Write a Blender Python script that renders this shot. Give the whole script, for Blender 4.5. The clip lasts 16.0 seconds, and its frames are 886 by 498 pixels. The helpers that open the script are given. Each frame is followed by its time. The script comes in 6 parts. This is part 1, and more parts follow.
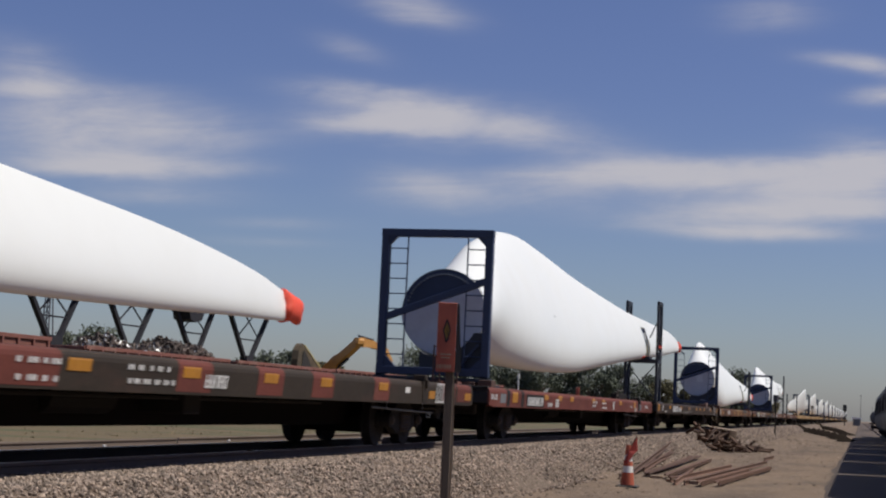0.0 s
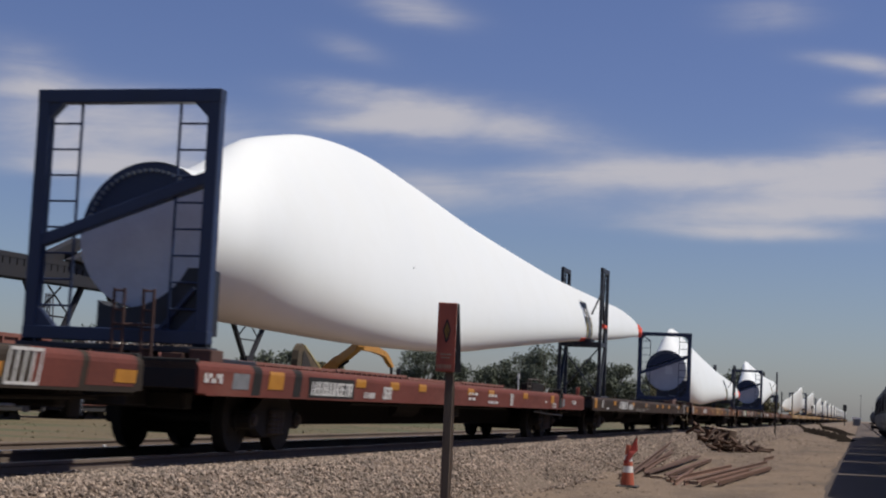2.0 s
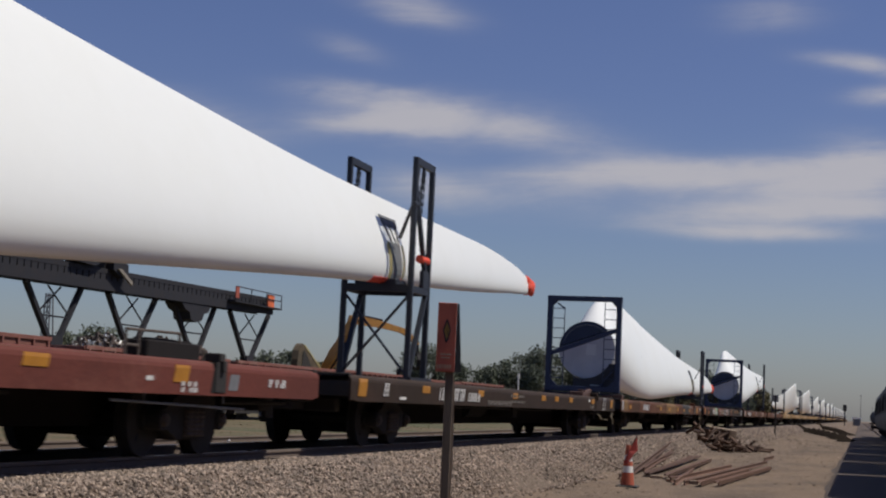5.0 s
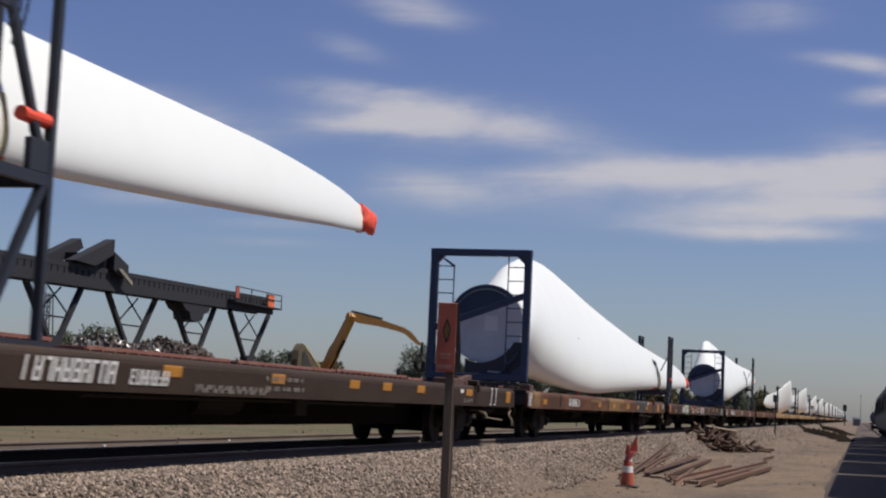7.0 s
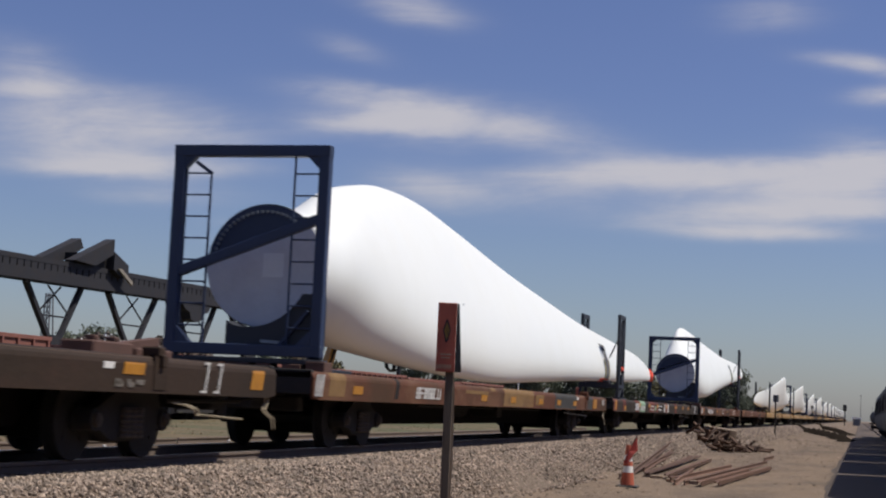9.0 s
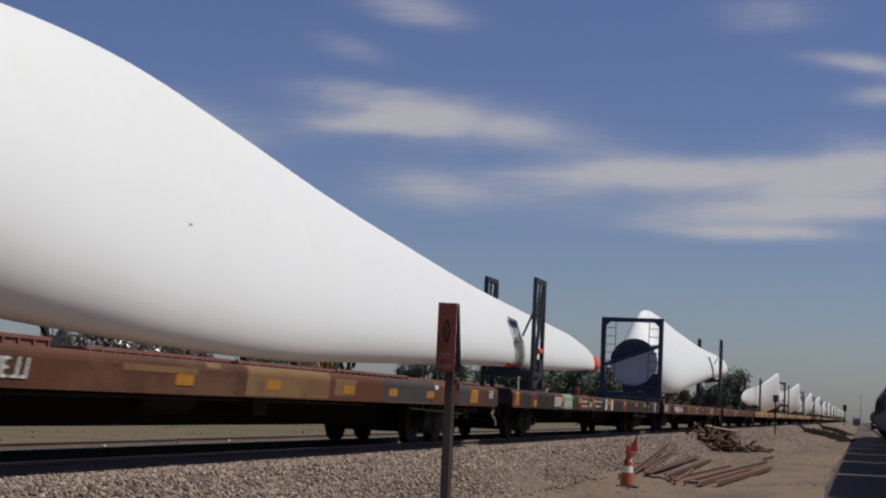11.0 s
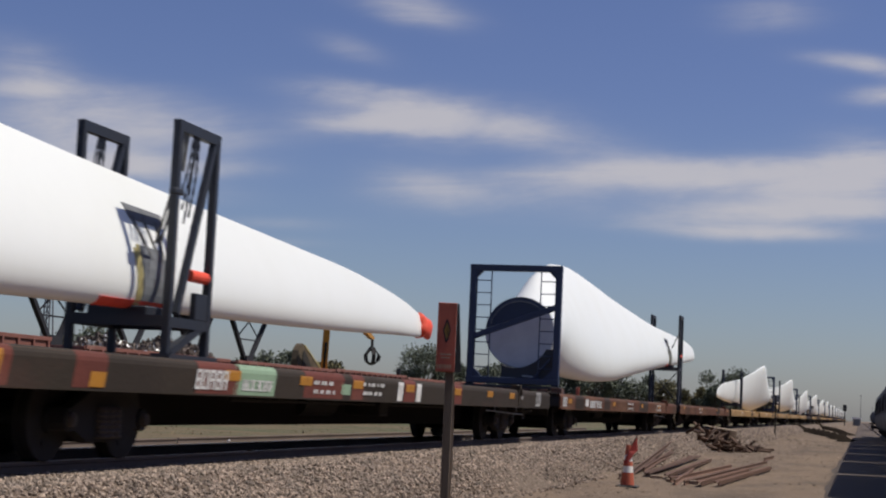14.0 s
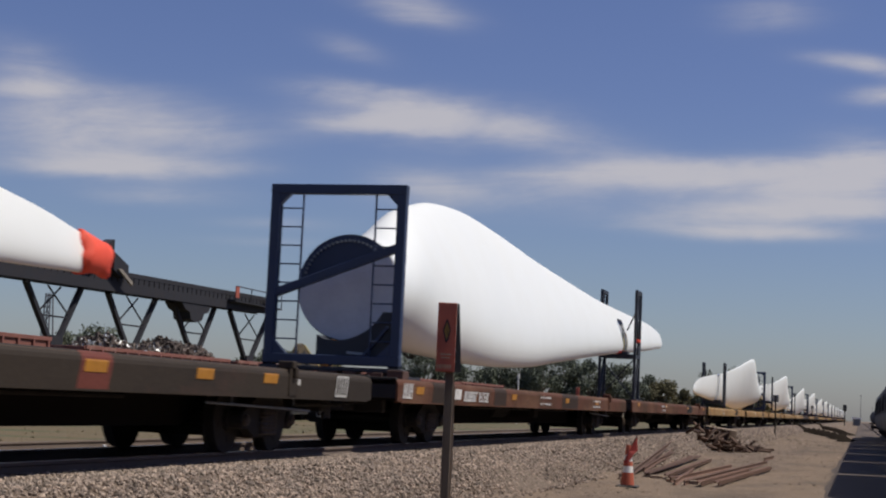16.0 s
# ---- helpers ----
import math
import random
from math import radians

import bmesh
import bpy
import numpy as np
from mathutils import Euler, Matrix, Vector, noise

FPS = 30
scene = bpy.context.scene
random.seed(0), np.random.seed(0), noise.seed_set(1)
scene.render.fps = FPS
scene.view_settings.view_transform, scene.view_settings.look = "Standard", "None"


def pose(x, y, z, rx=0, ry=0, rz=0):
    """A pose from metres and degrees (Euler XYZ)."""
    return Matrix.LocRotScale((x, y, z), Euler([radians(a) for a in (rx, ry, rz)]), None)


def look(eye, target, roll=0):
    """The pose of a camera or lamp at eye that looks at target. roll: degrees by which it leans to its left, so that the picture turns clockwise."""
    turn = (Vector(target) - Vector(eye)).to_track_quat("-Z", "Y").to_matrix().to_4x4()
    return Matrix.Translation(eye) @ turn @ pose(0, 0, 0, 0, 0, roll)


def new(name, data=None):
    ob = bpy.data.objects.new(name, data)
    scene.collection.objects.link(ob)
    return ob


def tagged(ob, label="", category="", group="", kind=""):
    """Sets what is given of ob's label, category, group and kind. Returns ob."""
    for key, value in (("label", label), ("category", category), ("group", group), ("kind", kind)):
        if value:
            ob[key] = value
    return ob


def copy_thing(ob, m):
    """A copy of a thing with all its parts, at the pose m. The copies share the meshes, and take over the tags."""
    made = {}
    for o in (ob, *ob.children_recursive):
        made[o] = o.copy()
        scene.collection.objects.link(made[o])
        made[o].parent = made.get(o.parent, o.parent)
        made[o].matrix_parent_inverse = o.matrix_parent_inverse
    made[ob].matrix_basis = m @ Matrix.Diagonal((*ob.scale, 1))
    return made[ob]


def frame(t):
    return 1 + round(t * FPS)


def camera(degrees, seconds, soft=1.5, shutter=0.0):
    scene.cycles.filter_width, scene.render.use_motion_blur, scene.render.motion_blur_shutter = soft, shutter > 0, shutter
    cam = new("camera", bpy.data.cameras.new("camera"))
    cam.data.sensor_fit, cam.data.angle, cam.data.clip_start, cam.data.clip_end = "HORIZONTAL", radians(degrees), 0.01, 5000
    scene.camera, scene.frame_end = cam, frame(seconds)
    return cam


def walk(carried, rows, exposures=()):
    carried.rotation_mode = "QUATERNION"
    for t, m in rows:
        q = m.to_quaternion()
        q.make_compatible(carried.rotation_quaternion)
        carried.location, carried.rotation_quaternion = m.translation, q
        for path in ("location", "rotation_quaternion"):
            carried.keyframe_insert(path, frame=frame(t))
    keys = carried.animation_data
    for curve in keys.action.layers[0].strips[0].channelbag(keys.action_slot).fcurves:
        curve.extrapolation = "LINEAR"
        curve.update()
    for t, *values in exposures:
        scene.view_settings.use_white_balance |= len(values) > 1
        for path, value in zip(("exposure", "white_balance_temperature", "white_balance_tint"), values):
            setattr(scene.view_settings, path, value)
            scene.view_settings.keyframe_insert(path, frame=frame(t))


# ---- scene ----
# Camera: stands still beside a passing freight train and looks along the main track.
# World: y runs along the track away from the camera, x to the right, z = 0 a hand's width above the rail.
EYE = Vector((0.0, 0.0, 0.7286))
YAW, PITCH, ROLL = radians(15.0066), radians(5.5248), 2.6786
AHEAD = Vector((-math.sin(YAW) * math.cos(PITCH), math.cos(YAW) * math.cos(PITCH), math.sin(PITCH)))
cam = camera(31.424, 16.0, soft=2.15, shutter=0.35)
STILL = look(EYE, EYE + AHEAD * 10, ROLL)
walk(cam, [(0.0, STILL), (16.0, STILL)],
     [(0.0, 0.0), (1.5, 0.0), (2.4, -0.06), (3.0, -0.17), (3.6, -0.22), (4.2, -0.22), (5.4, -0.1), (6.5, 0.08), (7.5, 0.1), (9.2, 0.1), (10.4, -0.09), (11.4, -0.26),
      (12.2, -0.23), (13.0, -0.11), (14.0, 0.0), (16.0, 0.0)])

# ---- world and sun ----
TO_SUN = Vector((0.57, 0.13, 1.0)).normalized()
SUN_EL = math.asin(TO_SUN.z)
SUN_ROT = math.atan2(TO_SUN.x, TO_SUN.y)


class Nodes:
    """Short hand for building a node tree."""

    def __init__(self, tree):
        self.t = tree
        tree.nodes.clear()

    def add(self, kind, ins=None, **props):
        n = self.t.nodes.new(kind)
        for k, v in props.items():
            setattr(n, k, v)
        for k, v in (ins or {}).items():
            if isinstance(v, bpy.types.NodeSocket):
                self.t.links.new(v, n.inputs[k])
            else:
                n.inputs[k].default_value = v
        return n

    def math(self, op, a, b=0.0, c=0.0, clamp=False):
        return self.add("ShaderNodeMath", {0: a, 1: b, 2: c}, operation=op, use_clamp=clamp).outputs[0]

    def dot(self, v, w):
        return self.add("ShaderNodeVectorMath", {0: v, 1: w}, operation="DOT_PRODUCT").outputs["Value"]

    def mix(self, f, a, b):
        n = self.add("ShaderNodeMix", data_type="RGBA")
        for i, v in ((0, f), (6, a), (7, b)):
            if isinstance(v, bpy.types.NodeSocket):
                self.t.links.new(v, n.inputs[i])
            else:
                n.inputs[i].default_value = v if i == 0 else (*v[:3], 1.0)
        return n.outputs[2]

    def noise(self, vec, scale, detail=4.0, rough=0.55, dist=0.0):
        ins = {"Scale": scale, "Detail": detail, "Roughness": rough, "Distortion": dist}
        if vec is not None:
            ins["Vector"] = vec
        return self.add("ShaderNodeTexNoise", ins).outputs["Fac"]

    def ramp(self, fac, lo, hi):
        return self.add("ShaderNodeMapRange", {0: fac, 1: lo, 2: hi, 3: 0.0, 4: 1.0}, interpolation_type="SMOOTHSTEP").outputs[0]


def make_world():
    w = bpy.data.worlds.new("sky")
    scene.world = w
    w.use_nodes = True
    n = Nodes(w.node_tree)
    sky = n.add("ShaderNodeTexSky", sky_type="NISHITA", sun_disc=False, sun_elevation=SUN_EL, sun_rotation=SUN_ROT,
                air_density=1.0, dust_density=0.7, ozone_density=4.0)
    d = n.add("ShaderNodeTexCoord").outputs["Generated"]
    m = STILL.to_3x3()
    right, up, ahead = m.col[0].copy(), m.col[1].copy(), -m.col[2].copy()
    depth = n.dot(d, ahead)
    safe = n.math("MAXIMUM", depth, 0.05)
    u = n.math("DIVIDE", n.dot(d, right), safe)
    v = n.math("DIVIDE", n.dot(d, up), safe)
    flat = n.add("ShaderNodeCombineXYZ", {0: u, 1: v}).outputs[0]
    warp = n.noise(n.add("ShaderNodeMapping", {0: flat, 3: (5.0, 16.0, 1.0)}).outputs[0], 1.0, 5.0, 0.6)
    fine = n.noise(n.add("ShaderNodeMapping", {0: flat, 2: (0, 0, radians(-5)), 3: (9.0, 58.0, 1.0)}).outputs[0], 1.0, 6.0, 0.6, 0.7)
    puff = n.noise(n.add("ShaderNodeMapping", {0: flat, 2: (0, 0, radians(-4)), 3: (24.0, 46.0, 1.0)}).outputs[0], 1.0, 5.0, 0.58, 0.3)
    fine = n.math("ADD", n.math("MULTIPLY", fine, 0.62), n.math("MULTIPLY", puff, 0.38))
    # bands of thin cloud: centre, half length, half height (thousandths of a tangent), lean in degrees, weight
    banks = ((-264, 112, 30, 16, -14, .55), (-262, 102, 26, 4, -2, .4), (-244, 80, 52, 14, -5, .62), (-168, 76, 56, 9, -4, .62), (-192, 97, 55, 8, -8, .28), (-172, 52, 52, 5, -2, .6), (-242, 53, 46, 5, -2, .5),
             (-182, 36, 52, 6, -2, .45), (-212, 62, 76, 9, -2, .45), (-106, 17, 38, 3.5, -2, .34), (-112, 5, 40, 3, -2, .22),
             (-58, 99, 42, 6, -5, .55), (-30, 83, 50, 12, -4, .6), (-62, 79, 32, 5, -2, .4), (12, 83, 58, 11, -5, .72), (80, 69, 58, 11, -10, .34), (92, 47, 42, 5, -2, .5), (-12, 38, 38, 12, -2, .5), (46, 34, 60, 10, -2, .45),
             (175, 49, 92, 8, 1, .95), (265, 49, 42, 15, 3, .85), (215, 33, 82, 11, 0, .6), (202, 21, 86, 6, 2, .8), (203, 10, 54, 4, -1, .95),
             (-20, 154, 36, 9, -13, .7), (-58, 127, 26, 6, -14, .35), (208, 150, 34, 9, 4, .45), (268, 117, 34, 5, -7, .85), (282, 97, 24, 5, 4, .85))
    total = None
    for cx, cy, rx, ry, lean, amp in banks:
        c, s = math.cos(radians(lean)), math.sin(radians(lean))
        du, dv = n.math("SUBTRACT", u, cx / 1000), n.math("SUBTRACT", v, cy / 1000)
        a = n.math("DIVIDE", n.math("ADD", n.math("MULTIPLY", du, c), n.math("MULTIPLY", dv, s)), rx / 950)
        b = n.math("DIVIDE", n.math("SUBTRACT", n.math("MULTIPLY", dv, c), n.math("MULTIPLY", du, s)), ry / 790)
        b = n.math("ADD", b, n.math("MULTIPLY", n.math("SUBTRACT", warp, 0.5), 2.1))
        r = n.math("ADD", n.math("MULTIPLY", a, a), n.math("MULTIPLY", b, b))
        g = n.math("MULTIPLY", n.math("POWER", 2.718, n.math("MULTIPLY", r, -1.0)), amp * 1.16)
        total = g if total is None else n.math("ADD", total, g)
    wisp = n.math("ADD", n.math("MULTIPLY", n.math("SUBTRACT", fine, 0.5), 2.2), 0.98)
    cover = n.math("MULTIPLY", total, wisp)
    cover = n.math("MULTIPLY", n.ramp(cover, -0.05, 1.38), n.ramp(depth, 0.1, 0.3))
    cover = n.math("MULTIPLY", cover, 0.84)
    # greener haze low down, deeper blue above
    height = n.ramp(n.add("ShaderNodeSeparateXYZ", {0: d}).outputs[2], 0.03, 0.21)
    tint = n.add("ShaderNodeVectorMath", {0: sky.outputs[0], 1: n.mix(height, (1.010, 1.010, 1.195), (0.955, 0.902, 1.178))}, operation="MULTIPLY").outputs[0]
    cloud = n.mix(cover, tint, (8.2, 7.9, 8.3))
    bg = n.add("ShaderNodeBackground", {"Color": cloud, "Strength": 0.066})
    out = n.add("ShaderNodeOutputWorld")
    w.node_tree.links.new(bg.outputs[0], out.inputs[0])


make_world()
sun = new("sun", bpy.data.lights.new("sun", "SUN"))
sun.data.energy, sun.data.angle, sun.data.color = 4.5, radians(0.55), (1.0, 0.945, 0.86)
sun.matrix_world = look(TO_SUN * 60, (0, 0, 0))

# ---- materials ----
MATS = {}


def material(name, colour, rough=0.6, metal=0.0, second=None, scale=3.0, amount=0.5, fine=40.0, grain=0.12, bump=0.15, spread=0.0,
             stretch=(1, 1, 1), third=None, third_scale=0.7, third_cut=0.6, coat=0.0, gloss=0.5):
    """A surface with blotches of a second colour, fine grain and relief, and an optional third colour in patches. spread varies it from piece to piece."""
    if name in MATS:
        return MATS[name]
    mat = bpy.data.materials.new(name)
    mat.use_nodes = True
    n = Nodes(mat.node_tree)
    co = n.add("ShaderNodeTexCoord").outputs["Object"]
    co = n.add("ShaderNodeMapping", {0: co, 3: stretch}).outputs[0]
    big = n.noise(co, scale, 5.0, 0.6)
    small = n.noise(co, fine, 3.0, 0.6)
    second = second or tuple(c * 0.6 for c in colour)
    col = n.mix(n.math("MULTIPLY", n.ramp(big, 0.42, 0.68), amount), colour, second)
    if third:
        col = n.mix(n.ramp(n.noise(co, third_scale, 6.0, 0.65), third_cut - 0.05, third_cut + 0.08), col, third)
    gain = n.math("ADD", n.math("MULTIPLY", n.math("SUBTRACT", small, 0.5), grain * 2), 1.0)
    if spread:
        rnd = n.add("ShaderNodeObjectInfo").outputs["Random"]
        isl = n.add("ShaderNodeNewGeometry").outputs["Random Per Island"]
        both = n.math("FRACT", n.math("ADD", rnd, isl))
        gain = n.math("MULTIPLY", gain, n.math("ADD", n.math("MULTIPLY", both, spread * 2), 1.0 - spread))
    sc = n.add("ShaderNodeVectorMath", {0: col, 3: gain}, operation="SCALE").outputs[0]
    rgh = n.math("ADD", n.math("MULTIPLY", n.math("SUBTRACT", big, 0.5), 0.25), rough, clamp=True)
    b = n.add("ShaderNodeBump", {"Strength": bump, "Distance": 0.02, "Height": small})
    p = n.add("ShaderNodeBsdfPrincipled", {"Base Color": sc, "Roughness": rgh, "Metallic": metal, "Normal": b.outputs[0], "Coat Weight": coat, "Specular IOR Level": gloss})
    out = n.add("ShaderNodeOutputMaterial")
    n.t.links.new(p.outputs[0], out.inputs[0])
    MATS[name] = mat
    return mat


M_BLADE = material("gelcoat", (0.81, 0.818, 0.77), 0.38, second=(0.765, 0.77, 0.72), scale=0.5, amount=0.5, fine=8, grain=0.02, bump=0.02)
M_COVER = material("root_cover_film", (0.62, 0.62, 0.64), 0.6, second=(0.52, 0.52, 0.55), scale=1.6, fine=12, grain=0.05, bump=0.25)
M_RED = material("red_tip_cloth", (0.80, 0.085, 0.04), 0.7, second=(0.62, 0.05, 0.03), scale=4, fine=30, grain=0.1, bump=0.4)
M_BLUE = material("blue_frame_paint", (0.020, 0.033, 0.076), 0.5, second=(0.025, 0.036, 0.062), scale=2, fine=25, grain=0.15, bump=0.08, third=(0.10, 0.075, 0.06), third_scale=6, third_cut=0.72)
M_BLACK = material("black_frame_paint", (0.017, 0.020, 0.028), 0.55, second=(0.022, 0.023, 0.028), scale=2, fine=25, grain=0.15, bump=0.08)
M_RUNG = material("galvanised_rung", (0.22, 0.24, 0.27), 0.45, 0.6, scale=5)
M_STRAP = material("webbing_strap", (0.10, 0.10, 0.10), 0.85, second=(0.16, 0.15, 0.12), scale=6)
M_WEB = material("yellow_webbing", (0.42, 0.36, 0.16), 0.85, second=(0.30, 0.25, 0.12), scale=6)
M_HOSE = material("dusty_pale_hose", (0.30, 0.25, 0.17), 0.8, second=(0.20, 0.165, 0.115), scale=6)
M_PAD = material("grey_felt_pad", (0.15, 0.155, 0.165), 0.9, second=(0.09, 0.095, 0.10), scale=4)
M_FELTPALE = material("pale_tape", (0.74, 0.75, 0.76), 0.6, second=(0.66, 0.67, 0.69), scale=3)
M_FELT = material("grey_felt", (0.15, 0.16, 0.17), 0.95, second=(0.10, 0.105, 0.11), scale=5)
# darker than real steel: deep shade under the cars is coloured in
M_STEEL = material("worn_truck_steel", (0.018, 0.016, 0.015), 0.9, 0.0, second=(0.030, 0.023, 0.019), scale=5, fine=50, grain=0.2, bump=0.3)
M_DUST = material("dusty_steel", (0.085, 0.068, 0.056), 0.9, second=(0.05, 0.04, 0.034), scale=6, fine=40, grain=0.25)
# near black: the shade under the cars is put into this colour
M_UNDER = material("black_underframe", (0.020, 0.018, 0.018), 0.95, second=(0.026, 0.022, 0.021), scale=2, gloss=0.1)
# wheels darkened the same way for the shade beneath the deck
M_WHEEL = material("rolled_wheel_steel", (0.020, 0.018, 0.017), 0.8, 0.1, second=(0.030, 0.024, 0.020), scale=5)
M_RAIL = material("rail_steel", (0.145, 0.110, 0.088), 0.85, 0.0, second=(0.095, 0.070, 0.056), scale=3, stretch=(1, .2, 1))
M_SHINE = material("polished_railhead", (0.55, 0.54, 0.52), 0.28, 0.9, second=(0.4, 0.38, 0.36), scale=2, stretch=(1, .1, 1), grain=0.05, bump=0.02)
M_CLOD = material("dark_clods", (0.125, 0.093, 0.066), 0.95, second=(0.085, 0.063, 0.045), scale=3, bump=0.6, spread=0.3)
M_DARKEARTH = material("damp_earth", (0.020, 0.016, 0.013), 0.95, second=(0.030, 0.024, 0.018), scale=2, bump=0.6, gloss=0.0)
M_CINDER = material("dark_cinder", (0.082, 0.060, 0.046), 0.95, second=(0.05, 0.038, 0.030), scale=6, fine=30, grain=0.4, bump=0.8)
M_TIE = material("weathered_tie", (0.12, 0.095, 0.075), 0.9, second=(0.06, 0.05, 0.04), scale=3, stretch=(.3, 2, 1), spread=0.3, bump=0.5)
M_STONE = material("ballast_stone", (0.290, 0.223, 0.172), 0.9, second=(0.165, 0.138, 0.116), scale=3, amount=0.7, fine=60, grain=0.25, bump=0.3, spread=0.62)
M_VERGE = material("cinder_verge", (0.094, 0.068, 0.044), 0.95, second=(0.060, 0.043, 0.029), scale=1.5, fine=20, grain=0.35, bump=0.6)
M_BED = material("ballast_bed", (0.140, 0.102, 0.072), 0.95, second=(0.078, 0.057, 0.040), scale=14, amount=0.8, fine=30, grain=0.45, bump=0.9)
M_DARKWOOD = material("dark_steel_works", (0.0125, 0.0125, 0.017), 0.8, second=(0.024, 0.019, 0.019), scale=1.5)
M_YELLOW = material("machine_yellow", (0.50, 0.24, 0.05), 0.5, second=(0.38, 0.17, 0.045), scale=2, fine=12, third=(0.14, 0.08, 0.04), third_scale=2.5, third_cut=0.66)
M_YELLOWDIRT = material("dirty_bucket_paint", (0.095, 0.068, 0.036), 0.85, second=(0.045, 0.036, 0.024), scale=1.2, amount=0.8)
M_HITCH = material("rusty_hitch_paint", (0.085, 0.042, 0.031), 0.85, second=(0.04, 0.025, 0.02), scale=2)
M_GONDOLA = material("faded_red_gondola", (0.20, 0.075, 0.055), 0.8, second=(0.145, 0.058, 0.043), scale=0.8, fine=12, third=(0.24, 0.13, 0.10), third_scale=0.5, third_cut=0.58)
M_SCRAP = material("scrap_metal", (0.112, 0.086, 0.07), 0.8, 0.1, second=(0.06, 0.04, 0.03), scale=1.0, spread=0.6)
M_BRIGHT = material("bright_scrap", (0.60, 0.60, 0.58), 0.45, 0.5, spread=0.4)
M_RUST = material("rusty_steel", (0.088, 0.048, 0.030), 0.85, 0.1, second=(0.040, 0.025, 0.018), scale=6, fine=40, grain=0.25, bump=0.4, spread=0.25)
M_OLDRAIL = material("old_rail_rust", (0.135, 0.074, 0.052), 0.85, 0.1, second=(0.060, 0.036, 0.026), scale=5, fine=40, grain=0.3, bump=0.4, spread=0.3)
M_CONE = material("cone_orange", (0.40, 0.09, 0.045), 0.7, second=(0.40, 0.09, 0.05), scale=6)
M_FLAG = material("flag_cloth", (0.30, 0.035, 0.026), 0.8, second=(0.2, 0.025, 0.02), scale=8)
M_WHITE = material("white_sheeting", (0.78, 0.77, 0.74), 0.5, second=(0.62, 0.6, 0.56), scale=8)
M_SIGN = material("marker_orange", (0.36, 0.085, 0.050), 0.6, second=(0.25, 0.062, 0.040), scale=9, fine=80, grain=0.12)
M_SIGNBLACK = material("marker_black", (0.03, 0.028, 0.025), 0.6)
M_SIGNYELLOW = material("marker_yellow", (0.34, 0.20, 0.04), 0.6)
M_POST = material("weathered_post", (0.11, 0.085, 0.065), 0.9, second=(0.055, 0.045, 0.04), scale=6, stretch=(6, 6, .6), fine=30, grain=0.3, bump=0.4)
M_POSTPALE = material("pale_split_wood", (0.34, 0.26, 0.18), 0.9, second=(0.24, 0.17, 0.11), scale=6, stretch=(6, 6, .6))
M_LEAF = material("leaf", (0.108, 0.122, 0.082), 0.8, second=(0.076, 0.090, 0.062), scale=0.5, fine=3, grain=0.2, bump=0.0, spread=0.28)
M_BARK = material("bark", (0.13, 0.10, 0.075), 0.95, bump=0.5)
M_DRYLEAF = material("dry_brush", (0.16, 0.14, 0.07), 0.85, second=(0.10, 0.10, 0.045), scale=0.5, spread=0.4)
M_GRASS = material("dry_grass_blades", (0.15, 0.112, 0.06), 0.9, second=(0.075, 0.085, 0.034), scale=0.15, amount=0.9, spread=0.4)
M_TANK = material("grey_hopper_paint", (0.085, 0.088, 0.094), 0.75, second=(0.05, 0.05, 0.05), scale=0.8)
# timber lightened to grey, with the distance haze put into the colour
M_POLE = material("pole_timber", (0.22, 0.21, 0.20), 0.9)
M_CONCRETE = material("concrete", (0.23, 0.20, 0.165), 0.9, second=(0.23, 0.20, 0.165), scale=2, bump=0.4)
M_DECK = material("worn_deck", (0.155, 0.105, 0.072), 0.85, second=(0.11, 0.072, 0.05), scale=1.5, stretch=(1, .3, 1))
M_LETTER = material("white_stencil", (0.62, 0.61, 0.58), 0.7, second=(0.30, 0.28, 0.25), scale=6)
M_REFLEX = material("yellow_reflector", (0.38, 0.165, 0.014), 0.5, second=(0.27, 0.11, 0.014), scale=5)
M_GREENPATCH = material("pale_green_paint", (0.22, 0.32, 0.21), 0.7, second=(0.15, 0.20, 0.13), scale=3)
M_FADED = material("faded_stencil", (0.20, 0.18, 0.155), 0.8, second=(0.10, 0.085, 0.07), scale=9, amount=0.9)
M_DARKPATCH = material("black_stencil_panel", (0.018, 0.017, 0.016), 0.8, gloss=0.2)
M_CREAM = material("faded_tan_coat", (0.195, 0.116, 0.050), 0.75, second=(0.135, 0.080, 0.037), scale=2, third=(0.11, 0.062, 0.04), third_scale=2.2, third_cut=0.62, gloss=0.2)
M_GREYPATCH = material("grey_primer_patch", (0.052, 0.050, 0.047), 0.75, second=(0.040, 0.038, 0.035), scale=3, gloss=0.2)
M_ORANGE = material("safety_orange", (0.75, 0.16, 0.05), 0.6)


def paint(name, a, b, c, cut=0.56):
    return material(name, a, 0.72, second=b, scale=1.1, amount=0.8, fine=25, grain=0.25, bump=0.2, third=c, third_scale=0.9, third_cut=cut, stretch=(1, .5, 1), gloss=0.2)


